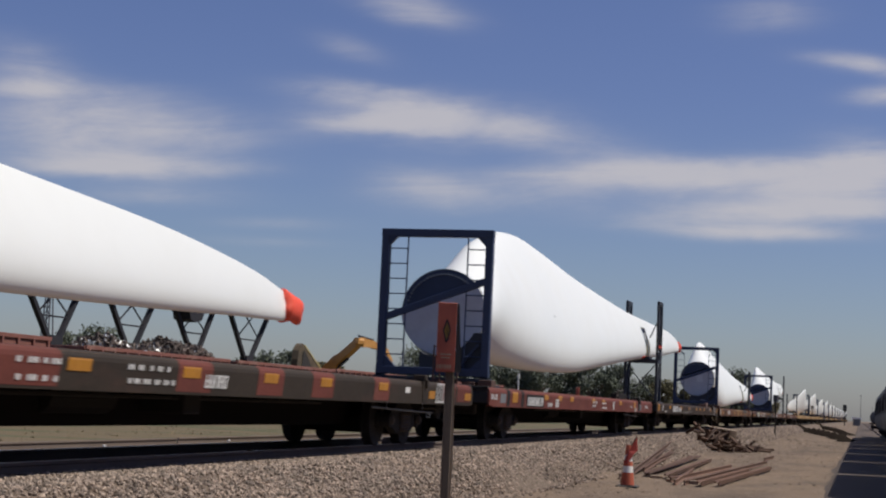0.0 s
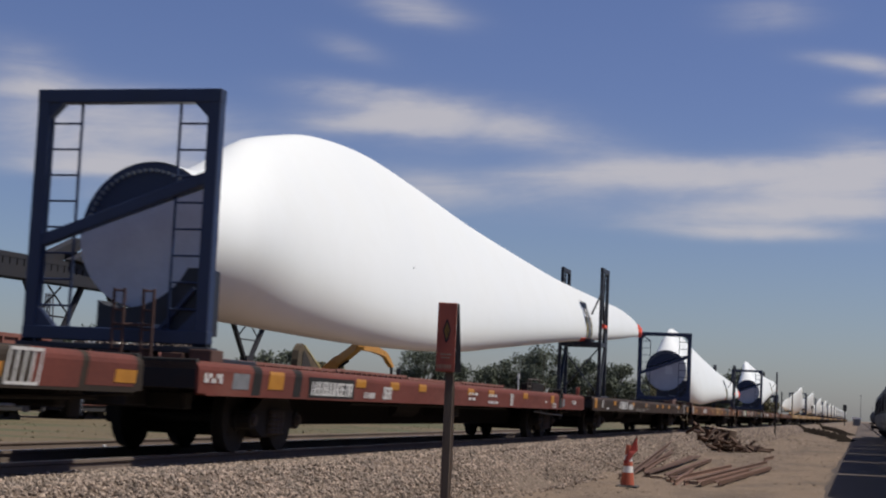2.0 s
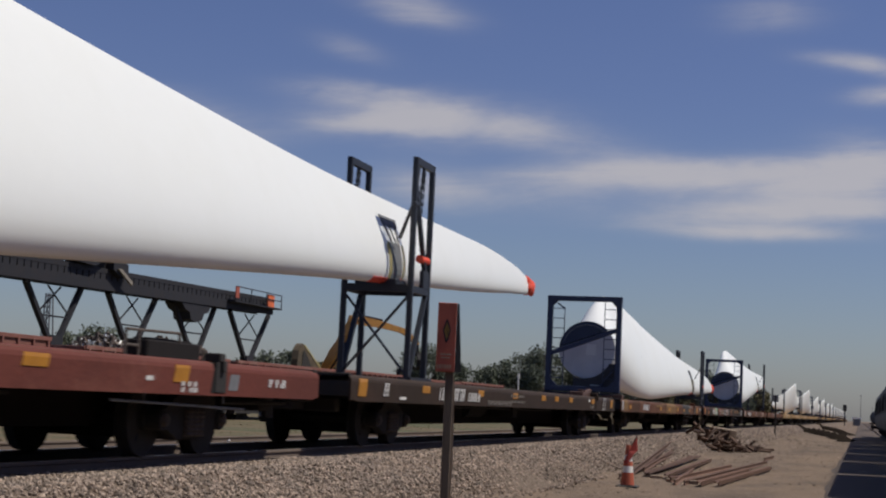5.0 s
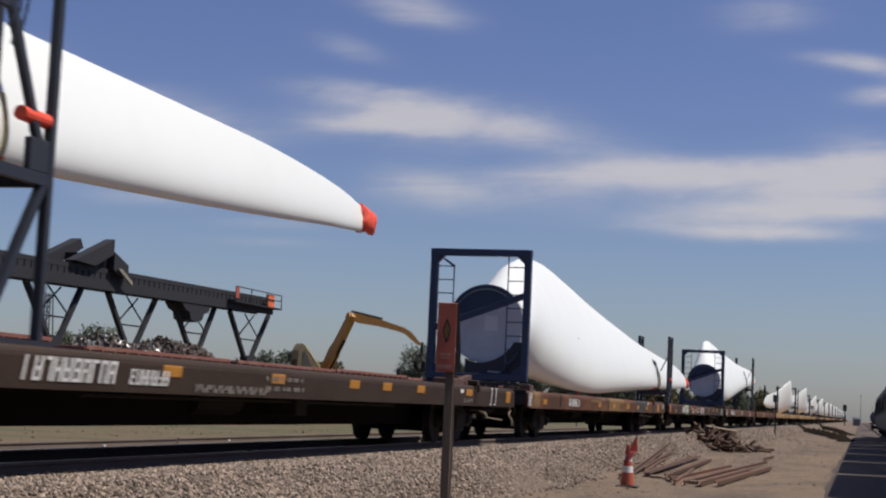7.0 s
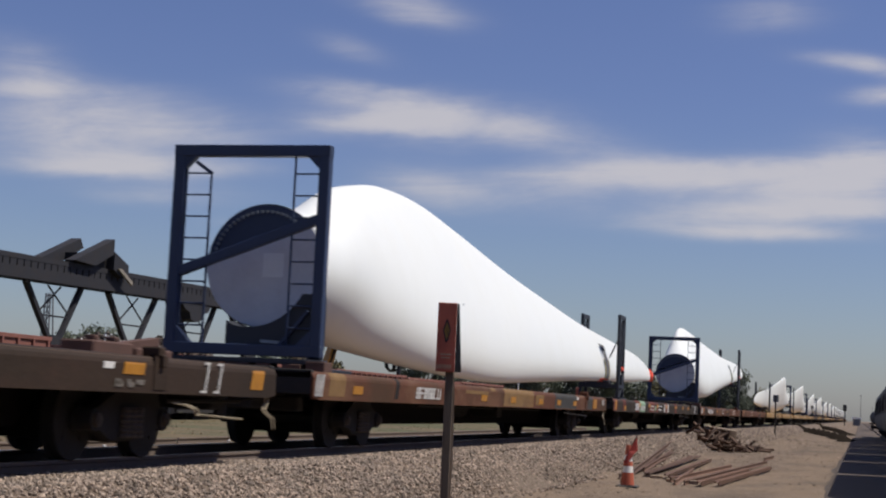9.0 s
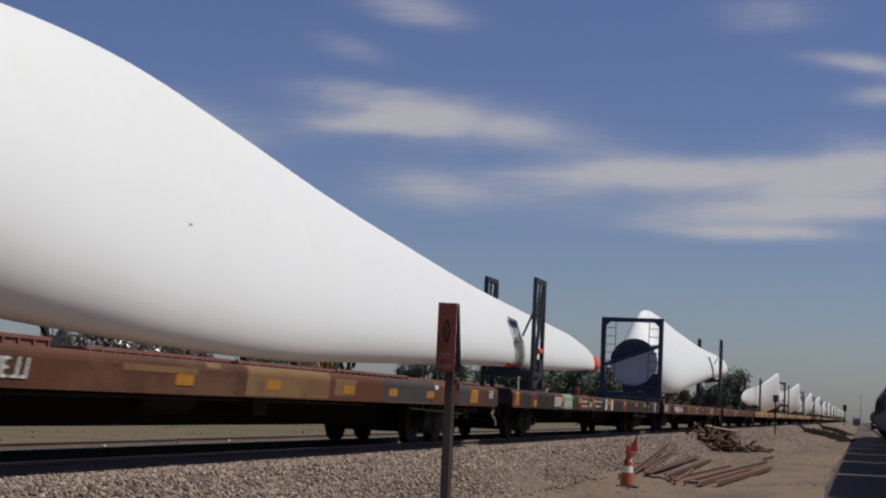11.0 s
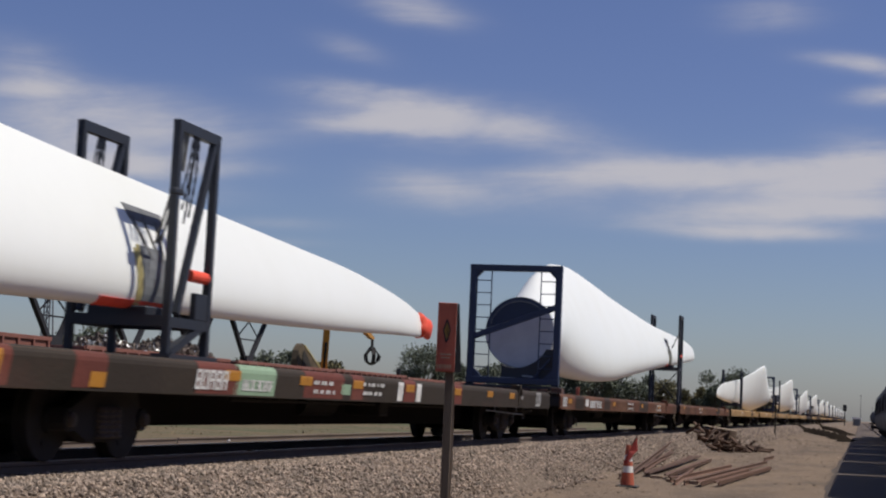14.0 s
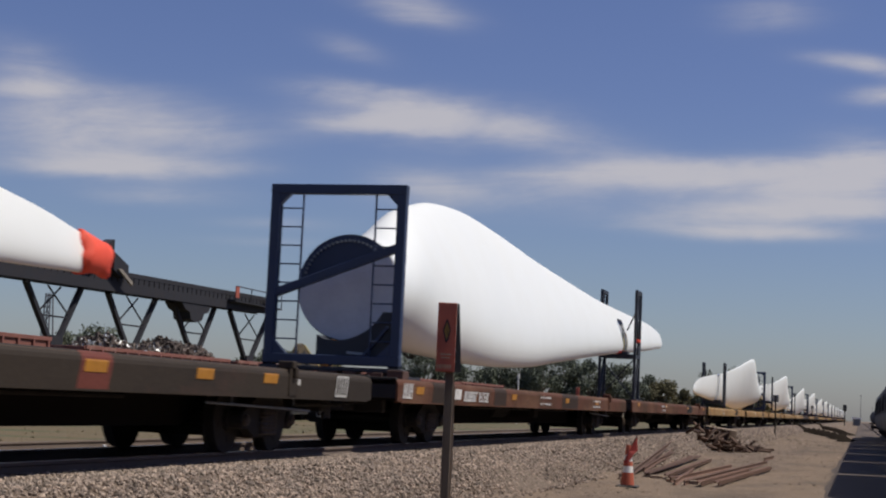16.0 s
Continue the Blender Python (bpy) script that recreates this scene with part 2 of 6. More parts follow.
PAINTS = {
    "red": paint("boxcar_red", (0.132, 0.039, 0.028), (0.100, 0.032, 0.024), (0.150, 0.054, 0.039), 0.6),
    "brown": paint("mineral_brown", (0.038, 0.024, 0.016), (0.028, 0.019, 0.013), (0.046, 0.026, 0.018), 0.62),
    "olive": paint("weathered_brown_patched", (0.036, 0.027, 0.019), (0.028, 0.021, 0.016), (0.048, 0.030, 0.022), 0.6),
    "mixed": paint("faded_red_patched", (0.098, 0.039, 0.021), (0.058, 0.034, 0.019), (0.125, 0.062, 0.034), 0.54),
    "tan": paint("faded_yellow", (0.30, 0.19, 0.08), (0.22, 0.125, 0.055), (0.16, 0.09, 0.05), 0.6),
}


def ground_material():
    mat = bpy.data.materials.new("dirt_ground")
    mat.use_nodes = True
    n = Nodes(mat.node_tree)
    co = n.add("ShaderNodeTexCoord").outputs["Object"]
    sep = n.add("ShaderNodeSeparateXYZ", {0: co})
    x = sep.outputs[0]
    big = n.noise(n.add("ShaderNodeMapping", {0: co, 3: (1.0, 0.35, 1.0)}).outputs[0], 0.45, 6.0, 0.65)
    mid = n.noise(co, 1.3, 6.0, 0.65)
    small = n.noise(co, 16.0, 4.0, 0.7)
    dirt = n.mix(n.ramp(big, 0.4, 0.65), (0.172, 0.121, 0.080), (0.108, 0.077, 0.052))
    dirt = n.mix(n.math("MULTIPLY", n.ramp(mid, 0.5, 0.72), 0.55), dirt, (0.070, 0.053, 0.039))
    grass = n.mix(n.ramp(n.noise(n.add("ShaderNodeMapping", {0: co, 3: (0.25, 1.0, 1.0)}).outputs[0], 0.42, 4.0, 0.6), 0.44, 0.60), (0.128, 0.094, 0.050), (0.066, 0.074, 0.030))
    # grass lies beyond the track
    edge = n.math("ADD", x, n.math("MULTIPLY", n.math("SUBTRACT", mid, 0.5), 3.0))
    col = n.mix(n.ramp(edge, -14.6, -16.2), dirt, grass)
    gain = n.math("ADD", n.math("MULTIPLY", n.math("SUBTRACT", small, 0.5), 0.95), 1.0)
    sc = n.add("ShaderNodeVectorMath", {0: col, 3: gain}, operation="SCALE").outputs[0]
    h = n.math("ADD", n.math("MULTIPLY", mid, 3.0), small)
    b = n.add("ShaderNodeBump", {"Strength": 0.6, "Distance": 0.05, "Height": h})
    p = n.add("ShaderNodeBsdfPrincipled", {"Base Color": sc, "Roughness": 0.95, "Normal": b.outputs[0]})
    n.t.links.new(p.outputs[0], n.add("ShaderNodeOutputMaterial").inputs[0])
    return mat


# ---- mesh helpers ----
def mesh_object(name, bm, mat, parent=None, smooth=False):
    me = bpy.data.meshes.new(name)
    bmesh.ops.recalc_face_normals(bm, faces=bm.faces)
    bm.to_mesh(me)
    bm.free()
    me.materials.append(mat)
    if smooth:
        me.polygons.foreach_set("use_smooth", [True] * len(me.polygons))
    ob = new(name, me)
    ob.parent = parent
    return ob


def part(name, bm, mat, parent, label="", smooth=False):
    return tagged(mesh_object(name, bm, mat, parent, smooth), label)


def same(ob, parent, m):
    """Another piece on the mesh of ob."""
    o = new(ob.name.split(".")[0], ob.data)
    o.parent, o.matrix_basis = parent, m
    return o


def thing(name, label, category, group="", at=None, kind=""):
    e = new(name)
    e.empty_display_size = 0.2
    if at is not None:
        e.matrix_basis = at
    return tagged(e, label, category, group, kind)


def box(bm, lo, hi, bevel=0.0):
    c, s = [(a + b) / 2 for a, b in zip(lo, hi)], [b - a for a, b in zip(lo, hi)]
    g = bmesh.ops.create_cube(bm, size=1.0, matrix=Matrix.LocRotScale(c, None, s))
    if bevel:
        es = {e for v in g["verts"] for e in v.link_edges}
        bmesh.ops.bevel(bm, geom=list(es), offset=bevel, segments=1, affect="EDGES")
    return bm


def beam(bm, a, b, w, h, bevel=0.0):
    """A bar of w by h from a to b."""
    a, b = Vector(a), Vector(b)
    d = b - a
    z = d.normalized()
    ref = Vector((0, 0, 1)) if abs(z.z) < 0.95 else Vector((0, 1, 0))
    x = ref.cross(z).normalized()
    y = z.cross(x)
    m = Matrix.Translation((a + b) / 2) @ Matrix((x, y, z)).transposed().to_4x4() @ Matrix.Diagonal((w, h, d.length, 1))
    g = bmesh.ops.create_cube(bm, size=1.0, matrix=m)
    if bevel:
        es = {e for v in g["verts"] for e in v.link_edges}
        bmesh.ops.bevel(bm, geom=list(es), offset=bevel, segments=1, affect="EDGES")
    return bm


def rod(bm, a, b, r, r2=None, seg=10):
    a, b = Vector(a), Vector(b)
    q = (b - a).to_track_quat("Z", "Y").to_matrix().to_4x4()
    bmesh.ops.create_cone(bm, cap_ends=True, segments=seg, radius1=r, radius2=r if r2 is None else r2, depth=(b - a).length,
                          matrix=Matrix.Translation((a + b) / 2) @ q)
    return bm


def prism(bm, outline, axis, lo, hi):
    """Extrudes an outline of 2D points along an axis (0, 1 or 2) from lo to hi."""
    def at(p, w):
        c = [0, 0, 0]
        c[axis] = w
        c[(axis + 1) % 3], c[(axis + 2) % 3] = p
        return c
    A, B = [bm.verts.new(at(p, lo)) for p in outline], [bm.verts.new(at(p, hi)) for p in outline]
    bm.faces.new(A), bm.faces.new(B[::-1])
    for i in range(len(A)):
        j = (i + 1) % len(A)
        bm.faces.new((A[i], B[i], B[j], A[j]))
    return bm


def B():
    return bmesh.new()


def raw(name, verts, faces, mat, parent=None):
    me = bpy.data.meshes.new(name)
    me.from_pydata([tuple(v) for v in verts], [], [tuple(f) for f in faces])
    me.materials.append(mat)
    ob = new(name, me)
    ob.parent = parent
    return ob

# ---- ground, track bed, rails ----
TRACK = -9.127
RAIL = -0.10
SPEED, SLOWING = 7.6818, 0.0023
PERIOD = 57.7
RNG = random.Random(7)


def lie(x, y):
    """Height of the ground."""
    pts = ((-400, -1.2), (-60, -0.95), (-20, -0.66), (-16.1, -0.575), (-15.5, -0.63), (-12.6, -0.64), (-11.2, -0.34), (-7.4, -0.36), (-6.3, -0.93), (-1.2, -0.95), (1.2, -0.9), (400, -0.9))
    z = pts[-1][1]
    for (a, za), (b, zb) in zip(pts, pts[1:]):
        if x <= b:
            z = za + (zb - za) * max(0.0, (x - a) / (b - a))
            break
    amp = 0.075 if x > -6.3 or x < -12.5 else 0.015
    if -17.5 < x < -12.5:
        amp = 0.02
    z += amp * (noise.noise(Vector((x * 0.5, y * 0.22, 0.3))) + 0.5 * noise.noise(Vector((x * 1.7, y * 0.9, 4.0)))) * (1 if y < 400 else 0)
    return z


def make_ground():
    xs = [-2600, -1200, -600, -300, -150, -90, -60, -40, -30, -24, -20, -18, -17, -16.4, -15.9, -15, -14, -13.2, -12.6, -12, -11.6, -11.2, -10.4, -9.1, -7.8]
    xs += [-7.4 + 0.2 * i for i in range(45)] + [2, 3, 5, 8, 14, 30, 80, 200, 600, 2600]
    ys = [-600, -200, -80, -30, -10] + [0.7 * i for i in range(0, 130)] + [92 + 4 * i for i in range(40)] + [270, 310, 380, 500, 700, 1000, 1600, 2600, 4200]
    V = [(x, y, lie(x, y)) for y in ys for x in xs]
    n = len(xs)
    F = [(j * n + i, j * n + i + 1, (j + 1) * n + i + 1, (j + 1) * n + i) for j in range(len(ys) - 1) for i in range(n - 1)]
    g = raw("ground", V, F, ground_material())
    g.data.polygons.foreach_set("use_smooth", [True] * len(g.data.polygons))
    tagged(g, "bare brown dirt with dry grass beyond the track", "ground", kind="structure")


def make_bed():
    """The stone bed under the main track, and the loose stones on its near shoulder."""
    sec = ((-12.4, -0.46), (-11.1, -0.24), (-7.35, -0.24), (-6.75, -0.55), (-6.2, -0.965))
    ys = [-40, -10] + [4 * i for i in range(0, 70)] + [300, 400, 600, 900, 1400, 2200]
    V, F = [], []
    for y in ys:
        for i, (x, z) in enumerate(sec):
            j = 0.10 * noise.noise(Vector((x * 3, y * 0.31, 9.0))) if i == 4 else 0.03 * noise.noise(Vector((x * 3, y * 0.31, 9.0)))
            V.append((x + j, y, z + (0.04 * noise.noise(Vector((x, y * 0.4, 2.0))) if i == 3 else 0)))
    m = len(sec)
    for j in range(len(ys) - 1):
        for i in range(m - 1):
            a = j * m + i
            F.append((a, a + 1, a + m + 1, a + m))
    bed = raw("ballast_bed", V, F, M_BED)
    tagged(bed, "grey-brown crushed stone ballast under the main track", "ballast", kind="structure")
    V = [p for y in ys for p in ((-15.85 + 0.2 * noise.noise(Vector((1, y * 0.2, 3))), y, -0.60), (-15.4, y, -0.545), (-12.35, y, -0.463))]
    F = [(3 * j + i, 3 * j + i + 1, 3 * j + i + 4, 3 * j + i + 3) for j in range(len(ys) - 1) for i in range(2)]
    tagged(raw("track_verge", V, F, M_VERGE), "dark trodden cinder verge beyond the main track", "verge", kind="structure")
    # loose stones, small irregular lumps with eight or so faces
    rs = np.random.RandomState(3)
    t = (1 + 5 ** 0.5) / 2
    ico = np.array([(-1, t, 0), (1, t, 0), (-1, -t, 0), (1, -t, 0), (0, -1, t), (0, 1, t), (0, -1, -t), (0, 1, -t), (t, 0, -1), (t, 0, 1), (-t, 0, -1), (-t, 0, 1)], float)
    ico /= np.linalg.norm(ico[0])
    tri = np.array([(0, 11, 5), (0, 5, 1), (0, 1, 7), (0, 7, 10), (0, 10, 11), (1, 5, 9), (5, 11, 4), (11, 10, 2), (10, 7, 6), (7, 1, 8), (3, 9, 4), (3, 4, 2), (3, 2, 6), (3, 6, 8), (3, 8, 9), (4, 9, 5), (2, 4, 11), (6, 2, 10), (8, 6, 7), (9, 8, 1)])
    pts = []
    for y0, y1, count, lo, hi in ((9.5, 13, 6000, .015, .034), (13, 26, 24000, .015, .035), (26, 45, 17000, .018, .040), (45, 95, 13000, .024, .050), (95, 200, 9000, .04, .075)):
        xx = rs.uniform(-8.9, -5.9, count)
        keep = xx < -6.45 + rs.uniform(-0.3, 0.6, count) ** 1.0
        xx, yy = xx[keep], rs.uniform(y0, y1, keep.sum())
        pts.append(np.stack([xx, yy, rs.uniform(lo, hi, len(xx))], 1))
    pts = np.concatenate(pts)
    zb = np.interp(pts[:, 0], [s[0] for s in sec], [s[1] for s in sec])
    zb = np.where(pts[:, 0] > -6.25, -0.945, zb)
    n = len(pts)
    ax = rs.normal(size=(n, 3, 3))
    q, _ = np.linalg.qr(ax)
    lump = ico[None] * rs.uniform(0.7, 1.25, (n, 12, 1)) * np.stack([np.ones(n), rs.uniform(.65, 1, n), rs.uniform(.5, .9, n)], 1)[:, None, :]
    lump = np.einsum("nij,nkj->nki", q, lump) * pts[:, 2][:, None, None]
    lump += np.stack([pts[:, 0], pts[:, 1], zb + pts[:, 2] * 0.35], 1)[:, None, :]
    V = lump.reshape(-1, 3)
    F = (tri[None] + (np.arange(n) * 12)[:, None, None]).reshape(-1, 3)
    me = bpy.data.meshes.new("ballast_stones")
    me.from_pydata(V.tolist(), [], F.tolist())
    me.materials.append(M_STONE)
    tagged(new("ballast_stones", me), "loose angular crushed stones on the track shoulder", "ballast", kind="stuff")


RAIL_SEC = ((-0.076, -0.172), (0.076, -0.172), (0.076, -0.158), (0.012, -0.138), (0.012, -0.045), (0.037, -0.035), (0.037, -0.004), (0.030, 0), (-0.030, 0), (-0.037, -0.004), (-0.037, -0.035), (-0.012, -0.045), (-0.012, -0.138), (-0.076, -0.158))


def rail_mesh(x, z, y0, y1, name, parent):
    bm = prism(B(), [(b + z, a + x) for a, b in RAIL_SEC], 1, y0, y1)
    ob = part(name, bm, M_RAIL, parent)
    return ob


def make_track():
    tr = thing("track", "rusty steel rails with bright heads on timber ties", "railway track", kind="structure")
    for side in (-0.755, 0.755):
        r = rail_mesh(TRACK + side, RAIL, -60, 1600, "rail", tr)
        part("railhead", box(B(), (TRACK + side - 0.026, -60, RAIL - 0.002), (TRACK + side + 0.026, 1600, RAIL + 0.003)), M_SHINE, r, "bright polished running surface")
    tie = None
    for i in range(170):
        m = pose(TRACK + RNG.uniform(-.03, .03), 8 + i * 0.55, -0.32, 0, 0, RNG.uniform(-.6, .6))
        if tie is None:
            tie = part("tie", box(B(), (-1.3, -0.11, -0.09), (1.3, 0.11, 0.085), 0.012), M_TIE, tr)
            tie.matrix_basis = m
        else:
            same(tie, tr, m)
    # old rails lie half sunk in the grass beyond the track
    for x, y0, y1 in ((-15.9, -8, 35.35), (-15.98, 35.6, 95)):
        spare = thing("spare_rail", "loose rusty rail half sunk in the dirt beside the track", "rail", "spare rails")
        rail_mesh(x, -0.445, y0, y1, "rail_bar", spare)


def make_white_stones():
    """Two pale stones lying by the old rail beyond the track."""
    for x, y, r in ((-15.1, 30.0, 0.028), (-15.35, 37.3, 0.032)):
        t = thing("white_stone", "single pale stone lying on the ballast", "stone", "pale stones", pose(x, y, -0.53))
        bm = B()
        bmesh.ops.create_icosphere(bm, subdivisions=1, radius=r, matrix=pose(0, 0, r * 0.7))
        for v in bm.verts:
            v.co.x *= 1.3 + 0.3 * math.sin(v.co.z * 90)
        part("stone", bm, M_WHITE, t)


def make_litter():
    """Small stones and clods strewn over the dirt, thicker near the ballast."""
    rs = np.random.RandomState(11)
    for nm, mat, count, lo, hi, lab in (("pebbles", M_STONE, 7000, .006, .024, "small stones strewn over the dirt"), ("clods", M_CLOD, 1200, .012, .06, "dry clods of brown dirt")):
        y = 24 + 110 * rs.rand(count) ** 1.7
        x = np.where(rs.rand(count) < 0.55, -6.4 + rs.rand(count) ** 1.5 * 3.4, rs.uniform(-6.3, -0.6, count))
        size = (lo + (hi - lo) * rs.rand(count) ** 3) * (1 + (y - 24) / 90)
        V, F = [], []
        for a, b, c in zip(x, y, size):
            z = lie(a, b)
            i = len(V)
            k = 6
            V += [(a + c * math.cos(j * math.tau / k) * rs.uniform(.6, 1.2), b + c * math.sin(j * math.tau / k) * rs.uniform(.6, 1.2), z - .01) for j in range(k)]
            V += [(a + c * .5 * math.cos(j * math.tau / 3 + .4) * rs.uniform(.5, 1.1), b + c * .5 * math.sin(j * math.tau / 3 + .4), z + c * rs.uniform(.25, .6)) for j in range(3)]
            F += [(i + 6, i + 7, i + 8)]
            for j in range(3):
                p, q = i + 2 * j, i + (2 * j + 2) % 6
                F += [(p, i + 2 * j + 1, i + 6 + j), (i + 2 * j + 1, q, i + 6 + j), (q, i + 6 + (j + 1) % 3, i + 6 + j)]
        tagged(raw(nm, V, F, mat), lab, "stones" if nm == "pebbles" else "dirt", kind="stuff")
    # low near-black ridges of earth beside the far dirt road
    for nm, pts, h, w in (("earth_ridge", ((-10.0, 212), (-7.2, 205), (-4.6, 186), (-2.1, 155), (-0.7, 127)), .62, 1.2), ("earth_ridge", ((-9.5, 340), (-7.0, 305), (-3.4, 245), (-0.8, 182)), .6, 1.0)):
        bm, rows = B(), []
        n = 40
        for i in range(n + 1):
            u = i / n * (len(pts) - 1)
            k = min(int(u), len(pts) - 2)
            f = u - k
            c = Vector(pts[k]).lerp(Vector(pts[k + 1]), f)
            d = (Vector(pts[k + 1]) - Vector(pts[k])).normalized()
            s = Vector((-d.y, d.x)) if d.x < 0 else Vector((d.y, -d.x))
            e = math.sin(math.pi * min(1, max(0, (i + .5) / n))) ** .5
            row = []
            for j, (o, z) in enumerate(((-1, -.08), (-.5, .6), (0, 1), (.5, .55), (1, -.08))):
                q = c + s * (o * w * (0.8 + 0.3 * math.sin(i * 1.7 + j)))
                row.append(bm.verts.new((q.x, q.y, lie(q.x, q.y) + z * h * e * (0.8 + 0.25 * math.sin(i * 2.3 + j * 2)))))
            rows.append(row)
        for r1, r2 in zip(rows, rows[1:]):
            for j in range(4):
                bm.faces.new((r1[j], r1[j + 1], r2[j + 1], r2[j]))
        tagged(mesh_object(nm, bm, M_DARKEARTH, None, True), "low near-black ridge of earth on the dirt", "earth ridge", "earth ridges")


# ---- the train ----
def blade_sections(red=True):
    # distance from the root, top z, top x, bottom z, bottom x, thickness
    rows = ((0, 3.72, 0, 1.74, 0, 1.98), (1.4, 3.78, 0, 1.74, 0, 1.97), (3.0, 4.15, -.25, 1.75, .05, 1.86), (4.6, 4.63, -.45, 1.73, .15, 1.66), (6.6, 5.07, -.65, 1.70, .22, 1.50), (9.2, 5.51, -.87, 1.68, .3, 1.30),
            (12.8, 5.74, -1.0, 1.72, .3, 1.10), (16.5, 5.56, -.9, 1.83, .27, .95), (20.5, 5.20, -.65, 2.08, .23, .82), (26, 4.90, -.42, 2.43, .18, .66), (31.3, 4.715, -.3, 2.76, .14, .54),
            (36, 4.655, -.2, 3.01, .1, .44), (40.3, 4.63, -.14, 3.245, .08, .36), (43.5, 4.595, -.08, 3.445, .06, .28), (46.0, 4.48, -.05, 3.62, .04, .2))
    # the wrapped tips end blunt, the bare ones round
    rows += ((47.2, 4.37, -.02, 3.69, .02, .16), (47.8, 4.28, -.01, 3.73, .01, .14), (48.2, 4.22, 0, 3.75, 0, .12)) if red else ((47.2, 4.36, -.02, 3.69, .02, .15), (47.8, 4.23, -.01, 3.78, .01, .11), (48.15, 4.03, 0, 3.88, 0, .06))
    arr = np.array(rows)
    s = np.concatenate([np.linspace(0, 16, 33), np.linspace(16.8, 47.0, 40), (47.4, 47.7, 47.9, 48.05, 48.15 if not red else 48.2)])
    out = []
    for t in s:
        i = int(np.clip(np.searchsorted(arr[:, 0], t) - 1, 0, len(arr) - 2))
        i0, i1, i2, i3 = max(i - 1, 0), i, i + 1, min(i + 2, len(arr) - 1)
        h = arr[i2, 0] - arr[i1, 0]
        u = (t - arr[i1, 0]) / h
        m1 = (arr[i2, 1:] - arr[i0, 1:]) / max(arr[i2, 0] - arr[i0, 0], 1e-6) * h
        m2 = (arr[i3, 1:] - arr[i1, 1:]) / max(arr[i3, 0] - arr[i1, 0], 1e-6) * h
        v = (2 * u ** 3 - 3 * u * u + 1) * arr[i1, 1:] + (u ** 3 - 2 * u * u + u) * m1 + (3 * u * u - 2 * u ** 3) * arr[i2, 1:] + (u ** 3 - u * u) * m2
        if not red:
            bump = math.exp(-((t - 11) / 6) ** 2)
            v = v - bump * np.array((0.11, 0, 0.05, 0, 0))
        out.append((t, *v))
    return out


BLADE_FRONT = 0.85
SEG = 40


def skin_ring(t, zt, xt, zb, xb, th, tilt, lift=0.0, angles=None):
    """Points round the blade at one distance from the root: from the nose below, up the near side to the thin edge, and back."""
    top, bot = Vector((xt, 0, zt)), Vector((xb, 0, zb))
    ch = top - bot
    c = ch.length
    e = ch / c
    nrm = Vector((e.z, 0, -e.x))
    w = min(1.0, max(0.0, (t - 0.8) / 9.0))
    w = w * w * (3 - 2 * w)
    w *= 0.50 + 0.50 * min(1.0, max(0.0, (t - 12) / 18))
    ring = []
    for a in angles or [math.tau * k / SEG for k in range(SEG)]:
        q = 0.5 - 0.5 * math.cos(a)
        cy = 0.5 * math.sin(a) * th
        hgt = (1.4845 * math.sqrt(max(q, 0)) - 0.63 * q - 1.758 * q * q + 1.4215 * q ** 3 - 0.5075 * q ** 4) * th
        ay = hgt if math.sin(a) >= 0 else -hgt * 0.82
        y = cy * (1 - w) + ay * w
        p = bot + ch * q + nrm * (y + (lift if y >= 0 else -lift))
        ring.append((p.x, t + BLADE_FRONT * max(0.0, 1 - t / 5.0), p.z - tilt * t))
    return ring


def blade_shell(tilt, red):
    """The skin between two distances from the root. tilt lowers the tip."""
    bm = B()
    rings = [[bm.verts.new(p) for p in skin_ring(*row, tilt)] for row in blade_sections(red)]
    for r1, r2 in zip(rings, rings[1:]):
        for k in range(SEG):
            j = (k + 1) % SEG
            bm.faces.new((r1[k], r1[j], r2[j], r2[k]))
    bm.faces.new(rings[-1])
    return bm


def strap_band(tilt, low, high, lift=0.012, frame_at=33.85):
    """A band on the near side of the blade. low and high: (share of the way up, from, to), from and to measured along the blade."""
    secs = np.array(blade_sections())
    bm, rows = B(), []
    for i in range(9):
        k = i / 8
        f = low[0] + (high[0] - low[0]) * k
        y0, y1 = low[1] + (high[1] - low[1]) * k, low[2] + (high[2] - low[2]) * k
        row = []
        for t, up in ((y0, lift), (y1, lift), (y1, -0.02), (y0, -0.02)):
            sec = [np.interp(t, secs[:, 0], secs[:, c]) for c in range(1, 6)]
            p = skin_ring(t, *sec, tilt, up, [math.pi * f])[0]
            row.append(bm.verts.new((p[0], p[1] - frame_at, p[2])))
        rows.append(row)
    for a, b in zip(rows, rows[1:]):
        for i in range(4):
            j = (i + 1) % 4
            bm.faces.new((a[i], a[j], b[j], b[i]))
    bm.faces.new(rows[0]), bm.faces.new(rows[-1][::-1])
    return bm


